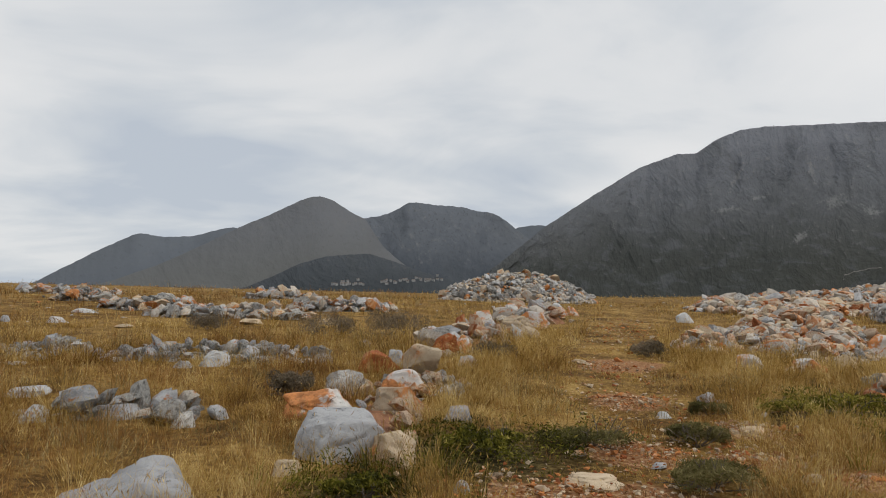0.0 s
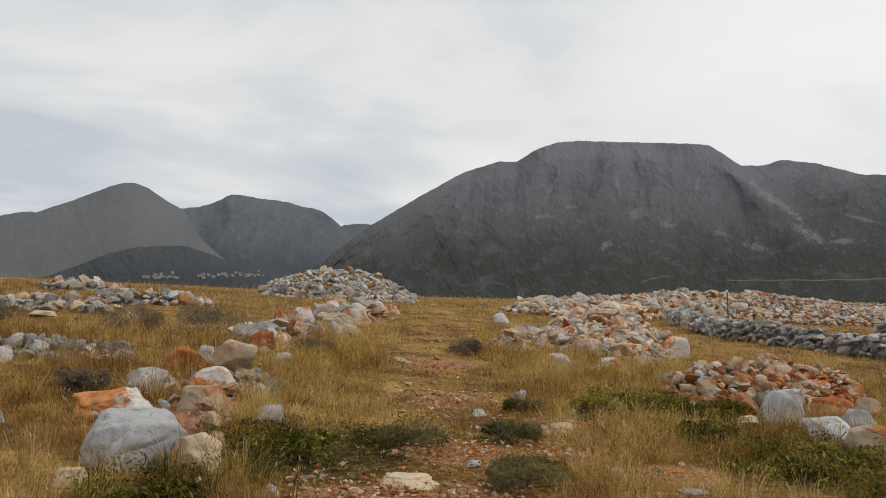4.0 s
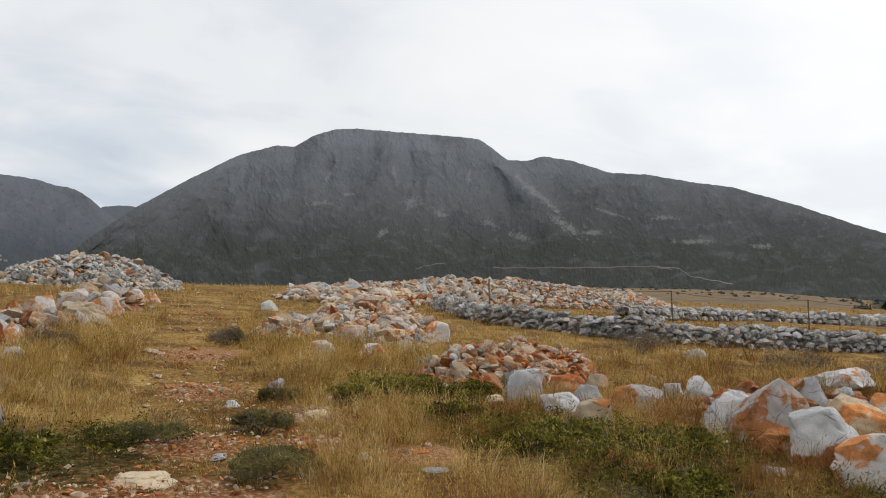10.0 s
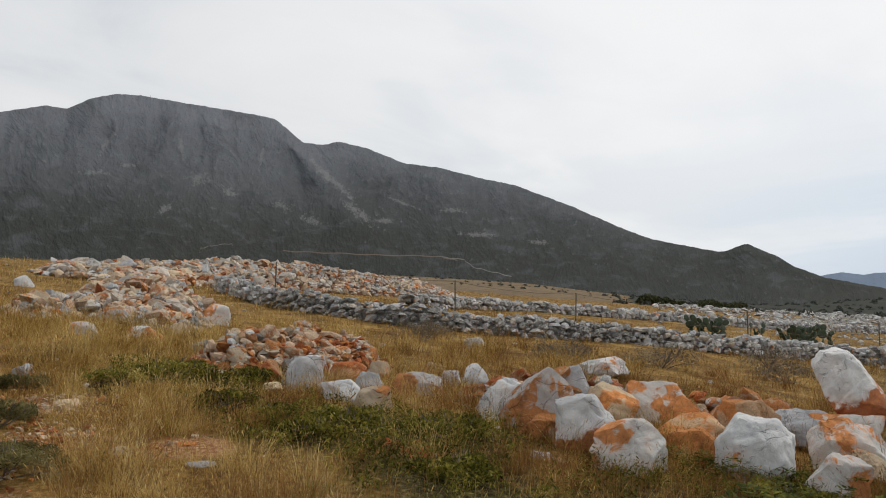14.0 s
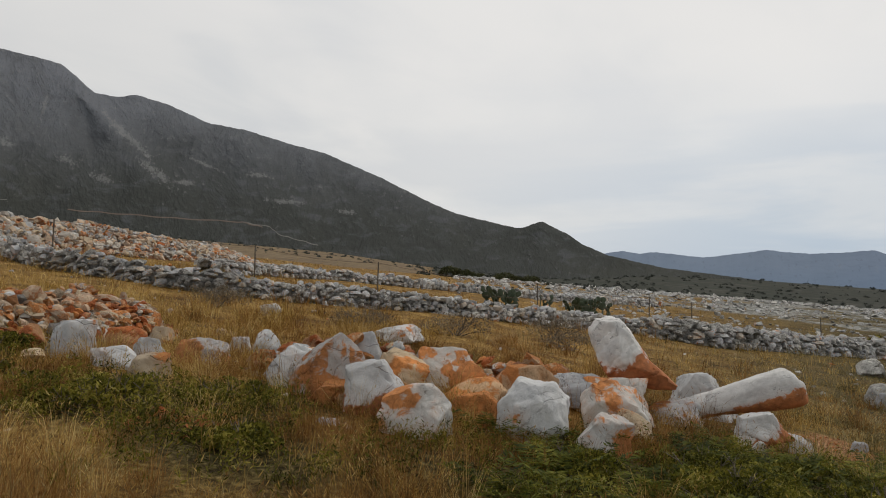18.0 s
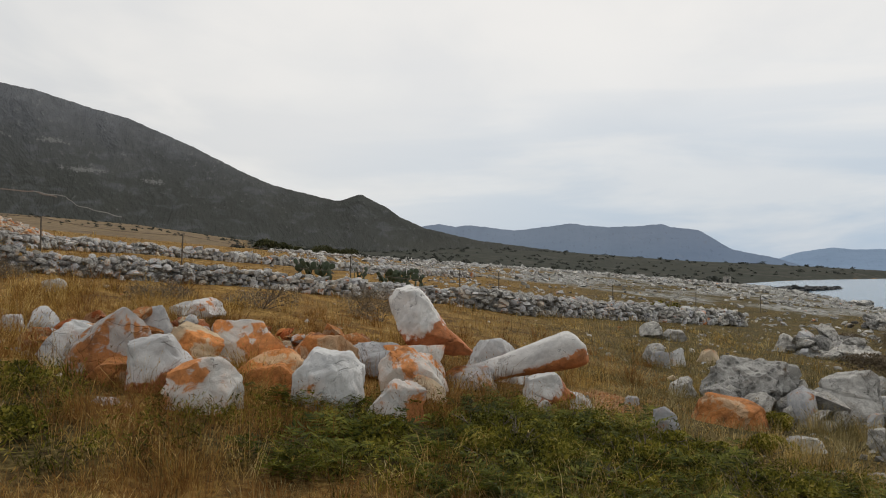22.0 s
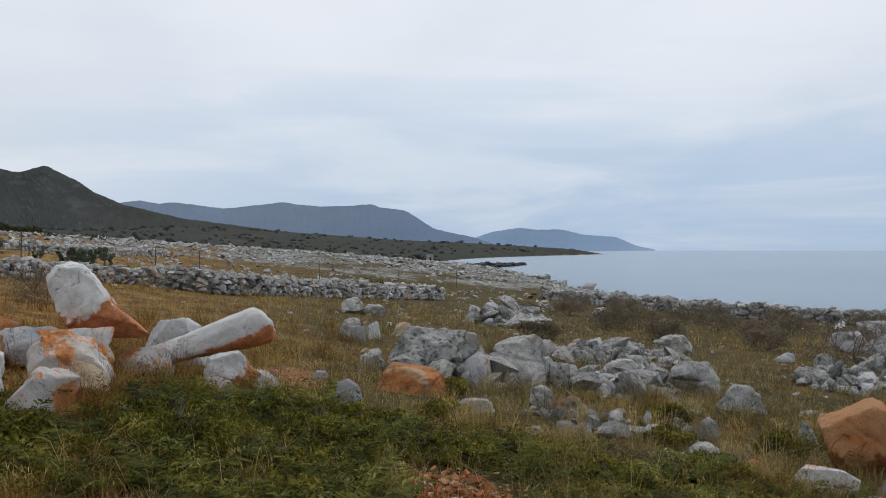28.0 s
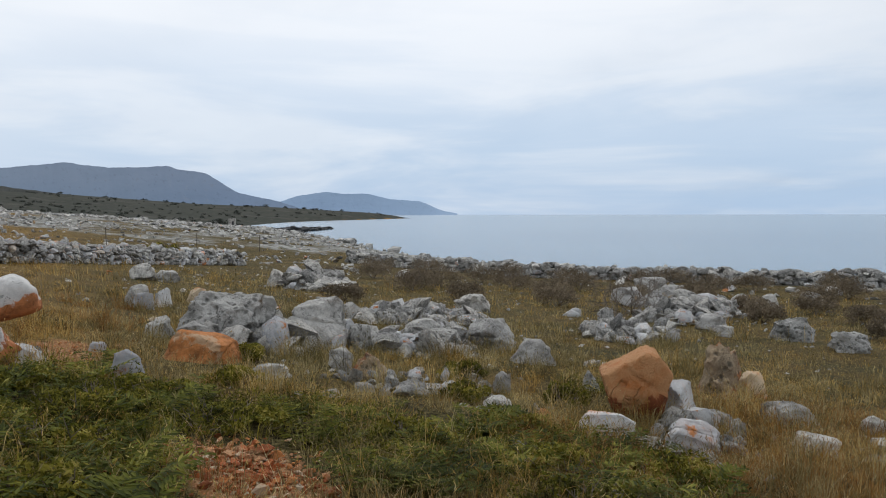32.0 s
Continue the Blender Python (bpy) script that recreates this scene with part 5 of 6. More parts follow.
dry_wall(((26.6, 7.9), (26.9, 6.2), (31.5, 4.3), (37.8, 1.9), (46, -2.6)), 0.75, 0.75, 0.32, WALL, "dry-stone wall of grey limestone near the shore", 72, 220)
dry_wall(((21.0, 23.0), (30, 24.6), (38.3, 23.3), (46, 20.4), (62, 17)), 0.5, 0.7, 0.3, WALL, "second dry-stone wall behind a strip of yellow grass", 73, 150, 0.35)
dry_wall(((57, -11), (50, -16), (43.5, -20.0), (38.0, -25.5), (33.5, -31), (29, -37)), 0.85, 1.1, 0.45, {"grey": 5, "pitted": 5, "white": 0.6}, "rough wall of weathered grey boulders above the shore", 74, 220, 0.45)


def scatter_field(name, n, box_az, box_r, size, mix, label, seed, keep):
    """Loose stones strewn over a stretch of land."""
    g = np.random.default_rng(seed)
    az = np.radians(g.uniform(*box_az, n))
    r = np.sqrt(g.uniform(box_r[0] ** 1.4, box_r[1] ** 1.4, n)) ** (2 / 1.4)
    x, y = r * np.sin(az), r * np.cos(az)
    ok = (shore(x, y) > 1.5) & keep(x, y, g)
    x, y, r = x[ok], y[ok], r[ok]
    z = height(x, y)
    s = size * g.lognormal(0, 0.36, len(x)) * np.clip(r / 90, 0.5, 1.6)
    places = [(x[i], y[i], z[i] + s[i] * 0.12, s[i] * g.uniform(0.9, 1.6), s[i] * g.uniform(0.8, 1.3), s[i] * g.uniform(0.45, 0.8), g.normal(scale=0.3), g.normal(scale=0.3), g.uniform(0, 6.3)) for i in range(len(x))]
    return joined_stones(name, places, [pick(g, mix) for _ in places], None, label, "stones", 0)


scatter_field("rubble_field", 13000, (60, 104), (42, 330), 0.4, GREYS, "broad field of white limestone rubble above the shore", 81, lambda x, y, g: g.uniform(size=len(x)) < 0.25 + 0.75 * (ripple(x, y, 34.0, 1.0) > 0.45))
scatter_field("shore_rocks", 900, (96, 150), (36, 110), 0.8, GREYS, "weathered grey rocks along the shore", 82, lambda x, y, g: shore(x, y) < 26)
scatter_field("shore_field_stones", 1500, (88, 138), (7, 48), 0.17, GREYS, "loose grey stones half hidden in the grass", 84, lambda x, y, g: ripple(x, y, 3.6, 2.0) + 0.15 * g.normal(size=len(x)) > 0.5)
scatter_field("field_stones", 900, (-32, 128), (7, 60), 0.16, PALE, "loose pale stones scattered in the grass", 83, lambda x, y, g: on_track(x, y) < 0.5)


def gravel(n, seed, patches, size, spread, mix):
    """Broken red and white chips on the bare earth of the track."""
    g = np.random.default_rng(seed)
    c = np.array(patches)
    k = g.integers(0, len(c), n)
    x, y = c[k, 0] + g.normal(size=n) * c[k, 2] * 0.6, c[k, 1] + g.normal(size=n) * c[k, 2] * 0.6
    half = int(n * spread)
    y[:half] = g.uniform(4, 22, half)
    x[:half] = np.interp(y[:half], *TRACK_LINE) + g.normal(size=half) * 0.5
    s = size * g.lognormal(0, 0.5, n)
    z = height(x, y)
    places = [(x[i], y[i], z[i] + 0.3 * s[i] + 0.012, s[i] * 1.5, s[i] * 1.1, s[i] * 0.7, g.normal(scale=0.3), g.normal(scale=0.3), g.uniform(0, 6.3)) for i in range(n)]
    joined_stones("gravel", places, [pick(g, mix) for _ in places], None, "broken reddish stone chips on bare earth", "gravel")


gravel(5200, 91, SOIL_PATCHES, 0.018, 0.3, {"tan": 5, "red": 2, "earthy": 5})
gravel(620, 92, ((6.4, -0.5, 0.4), (5.9, -0.6, 0.42), (4.6, 4.9, 0.4)), 0.026, 0.0, {"red": 1})

# ---- grass and herbs ----
def allowed(x, y):
    ok = np.ones(len(x), bool)
    for px, py, pr in KEEP_OUT:
        ok &= (x - px) ** 2 + (y - py) ** 2 > pr * pr * 0.5
    return ok


def blades(name, x, y, tall, per, mat, label, category, seed, lean=1.05, wide=0.0024, heads=0.15, tuft=0.09):
    """Tufts of thin bent blades at x, y; a share of them carries a seed head. One mesh for what nobody could count."""
    g = np.random.default_rng(seed)
    n = len(x) * per
    cx, cy, ch = np.repeat(x, per), np.repeat(y, per), np.repeat(tall, per)
    d = np.hypot(cx, cy)
    th, rad = g.uniform(0, 2 * np.pi, n), tuft * np.sqrt(g.uniform(size=n)) * (1 + d / 40)
    bx, by = cx + rad * np.cos(th), cy + rad * np.sin(th)
    bz = height(bx, by) - 0.015
    h = ch * (0.3 + 0.85 * g.uniform(size=n) ** 1.3)
    out = th + g.normal(scale=0.7, size=n)
    ln = lean * g.uniform(0.1, 1.0, n) ** 1.3 * h
    w = np.maximum(wide, d * 0.00036) * g.uniform(0.6, 1.4, n) / 2
    face = g.uniform(0, np.pi, n)
    sx, sy = np.cos(face) * w, np.sin(face) * w
    dx, dy = np.cos(out) * ln, np.sin(out) * ln
    v = np.empty((n, 5, 3), np.float32)
    for k, (q, up, sgn) in enumerate(((0, 0, 1), (0, 0, -1), (0.34, 0.6, 0.85), (0.34, 0.6, -0.85))):
        v[:, k, 0], v[:, k, 1], v[:, k, 2] = bx + dx * q + sx * sgn, by + dy * q + sy * sgn, bz + h * up
    v[:, 4, 0], v[:, 4, 1], v[:, 4, 2] = bx + dx, by + dy, bz + h * (1 - 0.25 * (ln / np.maximum(h, 1e-3)) ** 2)
    base = (np.arange(n) * 5)[:, None]
    loops = (base + np.array([[0, 1, 3, 2, 2, 3, 4]])).ravel()
    starts = ((np.arange(n) * 7)[:, None] + np.array([[0, 4]])).ravel()
    verts = v.reshape(-1, 3)
    top = np.flatnonzero(g.uniform(size=n) < heads)
    if len(top):
        m = len(top)
        t = v[top, 4]
        hl, hw = np.maximum(0.04, d[top] * 0.0012) * g.uniform(0.6, 1.3, m), np.maximum(0.0035, d[top] * 0.00045)
        c, s = np.cos(face[top]) * hw, np.sin(face[top]) * hw
        hv = np.empty((m, 4, 3), np.float32)
        ux, uy = np.cos(out[top]) * 0.35 * hl, np.sin(out[top]) * 0.35 * hl
        hv[:, 0] = t - np.stack([ux, uy, hl * 0.3], -1)
        hv[:, 1] = t + np.stack([c, s, hl * 0.1], -1)
        hv[:, 2] = t + np.stack([ux, uy, hl * 0.6], -1)
        hv[:, 3] = t + np.stack([-c, -s, hl * 0.1], -1)
        loops = np.concatenate([loops, np.arange(m * 4) + len(verts)])
        starts = np.concatenate([starts, n * 7 + np.arange(m) * 4])
        verts = np.vstack([verts, hv.reshape(-1, 3)])
    me = bpy.data.meshes.new(name)
    me.vertices.add(len(verts))
    me.vertices.foreach_set("co", verts.ravel())
    me.loops.add(len(loops))
    me.loops.foreach_set("vertex_index", loops.astype(np.int32))
    me.polygons.add(len(starts))
    me.polygons.foreach_set("loop_start", starts.astype(np.int32))
    me.materials.append(mat)
    me.update()
    return tagged(new(name, me), label, category, kind="stuff")


def sow(n, az, r, seed, power=1.0):
    """Random places in a sector round the standpoint, denser close by."""
    g = np.random.default_rng(seed)
    a = np.radians(g.uniform(*az, n))
    q = (r[0] ** power + g.uniform(size=n) * (r[1] ** power - r[0] ** power)) ** (1 / power)
    x, y = q * np.sin(a), q * np.cos(a)
    ok = (shore(x, y) > 3) & allowed(x, y)
    return x[ok], y[ok], g


def sward(n, az, r, seed, per, power):
    """Sows one belt and splits it into straw, russet, olive and green growth by where each thrives."""
    x, y, g = sow(n, az, r, seed, power)
    track, lush = on_track(x, y), spots(x, y, GREEN_PATCHES)
    bearing = np.degrees(np.arctan2(x, y))
    bare = spots(x, y, SOIL_PATCHES)
    stony = ease((np.hypot(x, y) - 45) / 30) * ease((bearing - 62) / 12)
    roll = g.uniform(size=len(x))
    keep = (roll > np.maximum(np.maximum(0.3 * track, 0.85 * bare), 0.78 * lush)) & (roll > 0.75 * stony) & (0.5 * ripple(x, y, 2.6, 5.0) + 0.5 * ripple(x, y, 0.9, 3.0) + 0.1 * g.normal(size=len(x)) > 0.42)
    x, y, track, lush, bearing = x[keep], y[keep], track[keep], lush[keep], bearing[keep]
    zone = g.uniform(size=len(x)) + 0.5 * (ripple(x, y, 5.5, 1.0) - 0.5)
    southern = ease((bearing - 68) / 22)
    middle = ease((bearing - 32) / 20) * (1 - southern)
    clump = (g.uniform(size=len(x)) < 0.12) | ((ripple(x, y, 0.7, 7.0) > 0.72) & (g.uniform(size=len(x)) < 0.6))
    tall = (0.075 + 0.36 * ripple(x, y, 1.7, 2.0) ** 2.4 + 0.38 * clump * ripple(x, y, 2.9, 4.0) ** 1.5) * g.uniform(0.7, 1.3, len(x)) * (1 - 0.66 * track) * (1 - 0.35 * lush)
    green = g.uniform(size=len(x)) < lush * 0.6
    olive = ~green & (zone < 0.12 + 0.54 * southern)
    russet = ~green & ~olive & (zone < 0.3 + 0.6 * ease((bearing - 14) / 12) * ease((9.5 - np.hypot(x, y)) / 2.0) + 0.5 * middle + 0.5 * ease((4 - bearing) / 14))
    straw = ~(green | olive | russet)
    for k, (sel, mat, name, words, hd) in enumerate(((straw, STRAW, "straw_grass", "tall golden dry grass with pale seed heads", 0.3), (russet, RUSSET, "russet_grass", "brown dried grass and thin dead stalks", 0.12), (olive, OLIVE, "olive_grass", "half-dry olive and yellow grass", 0.25))):
        if sel.sum():
            blades(name, x[sel], y[sel], tall[sel], per, mat, words, "grass", seed + k, heads=hd)
    if green.sum():
        blades("green_grass", x[green], y[green], tall[green] * 0.75, per, GREEN, "low green herbs and fresh grass", "herbs", seed + 9, lean=1.0, wide=0.006, heads=0.1, tuft=0.07)


sward(15000, (-34, 136), (3.6, 14), 201, 30, 1.35)
sward(16000, (-34, 136), (14, 36), 211, 8, 1.5)
sward(7000, (-34, 136), (36, 95), 221, 5, 1.4)
sward(1500, (-180, 180), (0.5, 3.7), 231, 14, 1.7)
sward(1600, (136, 326), (3.6, 16), 241, 8, 1.4)


def feather_tufts(n, az, r, seed, mat, label):
    """Taller arching tufts of hair-thin pale grass that stand out of the sward, thickest beside stones and along the edges of the track."""
    x, y, g = sow(n, az, r, seed, 1.5)
    edge = np.exp(-((np.abs(x - np.interp(y, *TRACK_LINE)) - 1.7) / 0.8) ** 2) * (y > 2)
    near = np.zeros(len(x))
    for px, py, pr in KEEP_OUT:
        near = np.maximum(near, np.exp(-(np.hypot(x - px, y - py) / (pr + 0.35)) ** 4))
    odds = 0.25 * (ripple(x, y, 2.2, 6.0) > 0.52) + 0.45 * edge + 0.4 * near
    ok = (g.uniform(size=len(x)) < odds) & (on_track(x, y) < 0.4) & (spots(x, y, GREEN_PATCHES) < 0.5) & (spots(x, y, SOIL_PATCHES) < 0.3)
    x, y = x[ok], y[ok]
    blades("feather_grass", x, y, 0.14 + 0.36 * g.uniform(size=len(x)) ** 1.8, 60, mat, label, "grass", seed, lean=1.5, wide=0.0018, heads=0.35, tuft=0.1)


feather_tufts(5200, (-34, 62), (4, 17), 246, STRAW, "arching tufts of hair-thin golden grass")
feather_tufts(2000, (44, 88), (5, 18), 247, RUSSET, "arching tufts of hair-thin brown grass")
feather_tufts(1800, (84, 130), (5, 20), 248, OLIVE, "arching tufts of half-dry pale grass")


# ---- shrubs ----
def herb_carpet(n, seed):
    """Low feathery herbs that cover the green patches, in one mesh."""
    g = np.random.default_rng(seed)
    c = np.array(GREEN_PATCHES)
    k = g.choice(len(c), n, p=c[:, 2] ** 2 / (c[:, 2] ** 2).sum())
    a, r = g.uniform(0, 6.283, n), c[k, 2] * 1.05 * np.sqrt(g.uniform(size=n))
    x, y = c[k, 0] + r * np.cos(a), c[k, 1] + r * np.sin(a)
    ok = allowed(x, y) & (spots(x, y, SOIL_PATCHES) < 0.3) & (0.5 * ripple(x, y, 1.3, 4.0) + 0.5 * ripple(x, y, 0.45, 2.0) + 0.08 * g.normal(size=n) > 0.53)
    x, y = x[ok], y[ok]
    top = 0.04 + 0.26 * ripple(x, y, 0.5, 1.0) ** 2 + 0.08 * ripple(x, y, 2.4, 6.0)
    z = height(x, y) + top * g.uniform(0, 1, len(x)) ** 0.6
    v, f = leaf_cloud(x, y, z, len(x), 0.02, g, 0.22)
    tagged(new("herb_carpet", link_mesh("herb_carpet", v, f, GREEN)), "spreading carpet of low green and yellowish herbs", "herbs", kind="stuff")


def leaf_cloud(x, y, z, n, leaf, g, slim=0.42):
    """n small folded leaves round the given points, as one mesh's vertices and faces."""
    p = np.stack([x, y, z], -1)
    a, b = g.normal(size=(n, 3)), g.normal(size=(n, 3))
    a /= np.linalg.norm(a, axis=1)[:, None]
    b -= a * (a * b).sum(1)[:, None]
    b /= np.linalg.norm(b, axis=1)[:, None]
    s = leaf * g.uniform(0.6, 1.4, n)[:, None]
    v = np.stack([p - a * s, p + b * s * slim, p + a * s, p - b * s * slim], 1).reshape(-1, 3)
    f = np.arange(n * 4).reshape(-1, 4)
    return v, f


def twigs(g, n, rx, ry, rz, thick, sub=3):
    """Thin forked stems that spread from one root; returns tube vertices and faces, and the tips."""
    verts, faces, tips = [], [], []

    def limb(p, d, length, w, depth):
        q = p + d * length
        side = d.cross(Vector((0.3, 0.5, 0.8)))
        side = side.normalized() if side.length > 1e-4 else Vector((1, 0, 0))
        other = d.cross(side)
        k = len(verts)
        for c, ww in ((p, w), (q, w * 0.6)):
            for t in range(3):
                o = side * math.cos(t * 2.094) + other * math.sin(t * 2.094)
                verts.append(tuple(c + o * ww))
        for t in range(3):
            faces.append((k + t, k + (t + 1) % 3, k + 3 + (t + 1) % 3, k + 3 + t))
        if depth:
            for _ in range(2 + int(g.random() < 0.5)):
                e = (d + Vector(g.normal(scale=0.55, size=3)) + Vector((0, 0, 0.12))).normalized()
                limb(q, e, length * g.uniform(0.6, 0.9), w * 0.62, depth - 1)
        else:
            tips.append(tuple(q))

    for _ in range(n):
        a, e = g.uniform(0, 6.283), g.uniform(0.25, 1.2)
        d = Vector((math.cos(a) * math.cos(e) * rx, math.sin(a) * math.cos(e) * ry, math.sin(e) * rz))
        limb(Vector((0, 0, -0.02)), d.normalized(), d.length * 0.42, thick, sub - 1)
    return verts, faces, tips


herb_carpet(150000, 251)


def shrub(x, y, wide, high, mat, label, seed, leaves=1500, leaf=0.018, name="shrub", bare=False, slim=0.42):
    g = np.random.default_rng(seed)
    base = tagged(new(name), label, "shrub")
    base.location = (x, y, float(height(x, y)))
    v, f, tips = twigs(g, 9, wide / 2, wide / 2, high, 0.004 + 0.006 * wide, 4 if bare else 3)
    stems = new("stem", link_mesh("stem", v, f, TWIG))
    stems.parent = base
    if not bare:
        n = leaves
        # uneven clumps rather than one dome
        k = 14 + int(wide * 9)
        ca, cr = g.uniform(0, 6.283, k), np.sqrt(g.uniform(size=k)) * 0.78
        cxs, cys = cr * np.cos(ca), cr * np.sin(ca)
        czs = np.sqrt(np.maximum(0.05, 1 - cr ** 2)) * g.uniform(0.45, 0.9, k)
        pickc = g.integers(0, k, n)
        dirs = g.normal(size=(n, 3))
        dirs /= np.linalg.norm(dirs, axis=1)[:, None]
        rad = (0.17 + 0.13 * g.uniform(size=k))[pickc] * g.uniform(0.5, 1.0, n) ** 0.5
        px = (cxs[pickc] + dirs[:, 0] * rad) * wide / 2
        py = (cys[pickc] + dirs[:, 1] * rad) * wide / 2
        pz = np.maximum(0.0, czs[pickc] * 0.85 + dirs[:, 2] * rad) * high
        lv, lf = leaf_cloud(px, py, pz, n, leaf, g, slim)
        crown = new("foliage", link_mesh("foliage", lv, lf, mat))
        crown.parent = base
    return base


DARK = "low dark olive shrub on the stony track"
HERB = "cushion of fresh green herbs among dry grass"
for k, (x, y, w, h) in enumerate(((2.15, 6.7, 0.62, 0.2), (1.85, 5.45, 0.8, 0.2), (1.15, 6.6, 1.0, 0.14), (2.7, 8.0, 0.5, 0.16), (-0.9, 14.8, 1.5, 0.6), (-2.2, 14.8, 1.3, 0.5), (0.75, 12.1, 0.8, 0.3), (-1.6, 8.3, 0.6, 0.35), (-4.6, 15.2, 1.0, 0.35), (3.4, 12.8, 0.7, 0.3))):
    shrub(x, y, w, h, HEATHER if k < 4 else GREYBUSH, DARK if k < 4 else "grey-brown thorny shrub in dry grass", 300 + k, 3600 if k < 4 else 5000, 0.026 if k < 4 else 0.014, slim=0.13 if k < 4 else 0.42)
for k, (x, y, w, h) in enumerate(((3.6, 8.1, 0.8, 0.2), (4.3, 8.4, 1.1, 0.26), (4.9, 7.9, 0.8, 0.24), (4.6, 5.7, 1.1, 0.3), (5.4, 5.3, 1.0, 0.28), (4.5, 4.3, 0.9, 0.22), (0.3, 6.3, 0.9, 0.22), (-0.5, 5.0, 0.6, 0.2), (6.3, 2.5, 1.2, 0.25), (7.2, 1.7, 1.3, 0.28), (8.3, 1.25, 0.9, 0.24), (7.6, 0.6, 1.1, 0.22), (7.3, -0.5, 1.1, 0.22), (6.4, 0.6, 1.1, 0.2), (6.1, -2.6, 0.9, 0.26), (8.6, -4.0, 0.6, 0.34), (10.8, -0.9, 0.6, 0.3), (6.6, 1.5, 1.2, 0.34), (5.35, 0.55, 0.9, 0.26), (6.9, -1.8, 0.9, 0.26), (8.2, 0.2, 1.0, 0.26), (5.2, -2.4, 0.9, 0.3), (5.9, -3.5, 0.9, 0.28), (7.6, -2.9, 0.8, 0.24), (9.2, -0.6, 0.7, 0.24), (8.9, -3.0, 0.7, 0.26), (10.2, -3.4, 0.8, 0.3), (4.1, 6.9, 0.7, 0.2), (4.2, 6.3, 0.6, 0.2), (4.2, 5.65, 0.9, 0.26))):
    shrub(x, y, w * 0.9, h * 0.9, GREEN, HERB, 340 + k, 2800, 0.019, "herb_cushion")
for k, (x, y, w, h) in enumerate(((12.5, 9.2, 1.6, 0.5), (14.5, 8.3, 1.8, 0.55), (11.5, 12.0, 1.4, 0.5), (16.5, 6.5, 1.6, 0.5), (19.0, 8.0, 1.8, 0.6), (31, -8.5, 2.2, 0.8), (35, -11, 2.4, 0.8), (29, -13.5, 2.0, 0.7), (26, -9.0, 1.8, 0.6), (38, -14, 2.4, 0.8), (24, -4.5, 1.5, 0.45), (33, -17, 2.2, 0.7), (27, -19, 2.0, 0.7), (24, -22, 2.0, 0.7), (30, -22, 2.2, 0.8), (22, -17.5, 1.6, 0.5), (40, -9, 2.4, 0.8), (44, -13, 2.6, 0.9), (36, -6, 2.0, 0.6), (25, -12, 1.8, 0.6), (28, -16.5, 2.0, 0.6), (21.5, -19.5, 1.6, 0.5), (18.5, -18.5, 1.4, 0.5), (15.5, -16, 1.3, 0.5), (19.5, -15.8, 1.3, 0.5), (33.5, -14, 2.2, 0.7), (31, -25, 2.2, 0.7), (26.5, -26, 2.0, 0.7), (34, -21, 2.3, 0.8), (37, -18.5, 2.4, 0.8), (40.5, -16.5, 2.4, 0.8), (46, -10.5, 2.6, 0.9), (29.5, -28.5, 2.2, 0.8), (36, -24, 2.2, 0.8), (33, -9.5, 2.0, 0.7), (23, -25, 1.9, 0.7), (20, -22.5, 1.8, 0.6))):
    shrub(x, y, w, h * (1.0 if k < 5 else 1.35), GREYBUSH, "grey-brown bush with thin dry twigs", 380 + k, 1700 if k < 5 else 2400, 0.02 if k < 5 else 0.036)
for k, (x, y, w, h) in enumerate(((22.0, -13.0, 3.4, 1.3), (20.5, -11.6, 2.4, 1.0))):
    shrub(x, y, w, h, GREYBUSH, "leafless dark thorny bush among grey rocks", 400 + k, name="thorn_bush", bare=True)
for k, (x, y, w, h) in enumerate(((125, 73, 4.5, 2.2), (155, 86, 4.5, 2.2), (217, 107, 8, 3.2), (258, 117, 8, 3.2), (238, 113, 5, 2.4), (180, 96, 3.5, 1.8))):
    shrub(x, y, w, h, BUSH, "dark evergreen bush behind the stone walls", 410 + k, 1500, 0.3, "evergreen_bush")
shrub(43, 1.3, 1.8, 1.0, GREEN, "round yellow-green bush beside a stone wall", 431, 1500, 0.06)


def far_scrub(n, seed):
    """Dark bushes strewn over the far coastal plain, in one mesh."""
    g = np.random.default_rng(seed)
    az, r = np.radians(g.uniform(38, 104, n)), g.uniform(90 ** 0.5, 1100 ** 0.5, n) ** 2
    x, y = r * np.sin(az), r * np.cos(az)
    ok = (shore(x, y) > 16) & ((r > 170) | (az < 1.3)) & (ripple(x, y, 90, 2.0) + 0.5 * ripple(x, y, 27, 1.0) + 0.15 * g.normal(size=n) + 0.25 * ease((r - 150) / 300) > 0.92 + 1.5 * (az < 1.0) * (r < 600))
    x, y, r = x[ok], y[ok], r[ok]
    per = 34
    w = np.repeat((0.5 + 0.0016 * r) * g.lognormal(0, 0.35, len(x)), per)
    bx, by = np.repeat(x, per), np.repeat(y, per)
    d = g.normal(size=(len(bx), 3))
    d *= (g.uniform(0.4, 1, len(bx)) / np.linalg.norm(d, axis=1))[:, None]
    px, py = bx + d[:, 0] * w, by + d[:, 1] * w
    v, f = leaf_cloud(px, py, height(px, py) + np.abs(d[:, 2]) * w * 0.75, len(bx), 1.0, g)
    v = v.reshape(-1, 4, 3)
    c = v.mean(1, keepdims=True)
    v = (c + (v - c) * (w * 0.3)[:, None, None]).reshape(-1, 3)
    tagged(new("far_scrub", link_mesh("far_scrub", v, f, FARBUSH)), "dark scrub bushes scattered over the far coastal plain", "scrub", kind="stuff")


far_scrub(2000, 441)


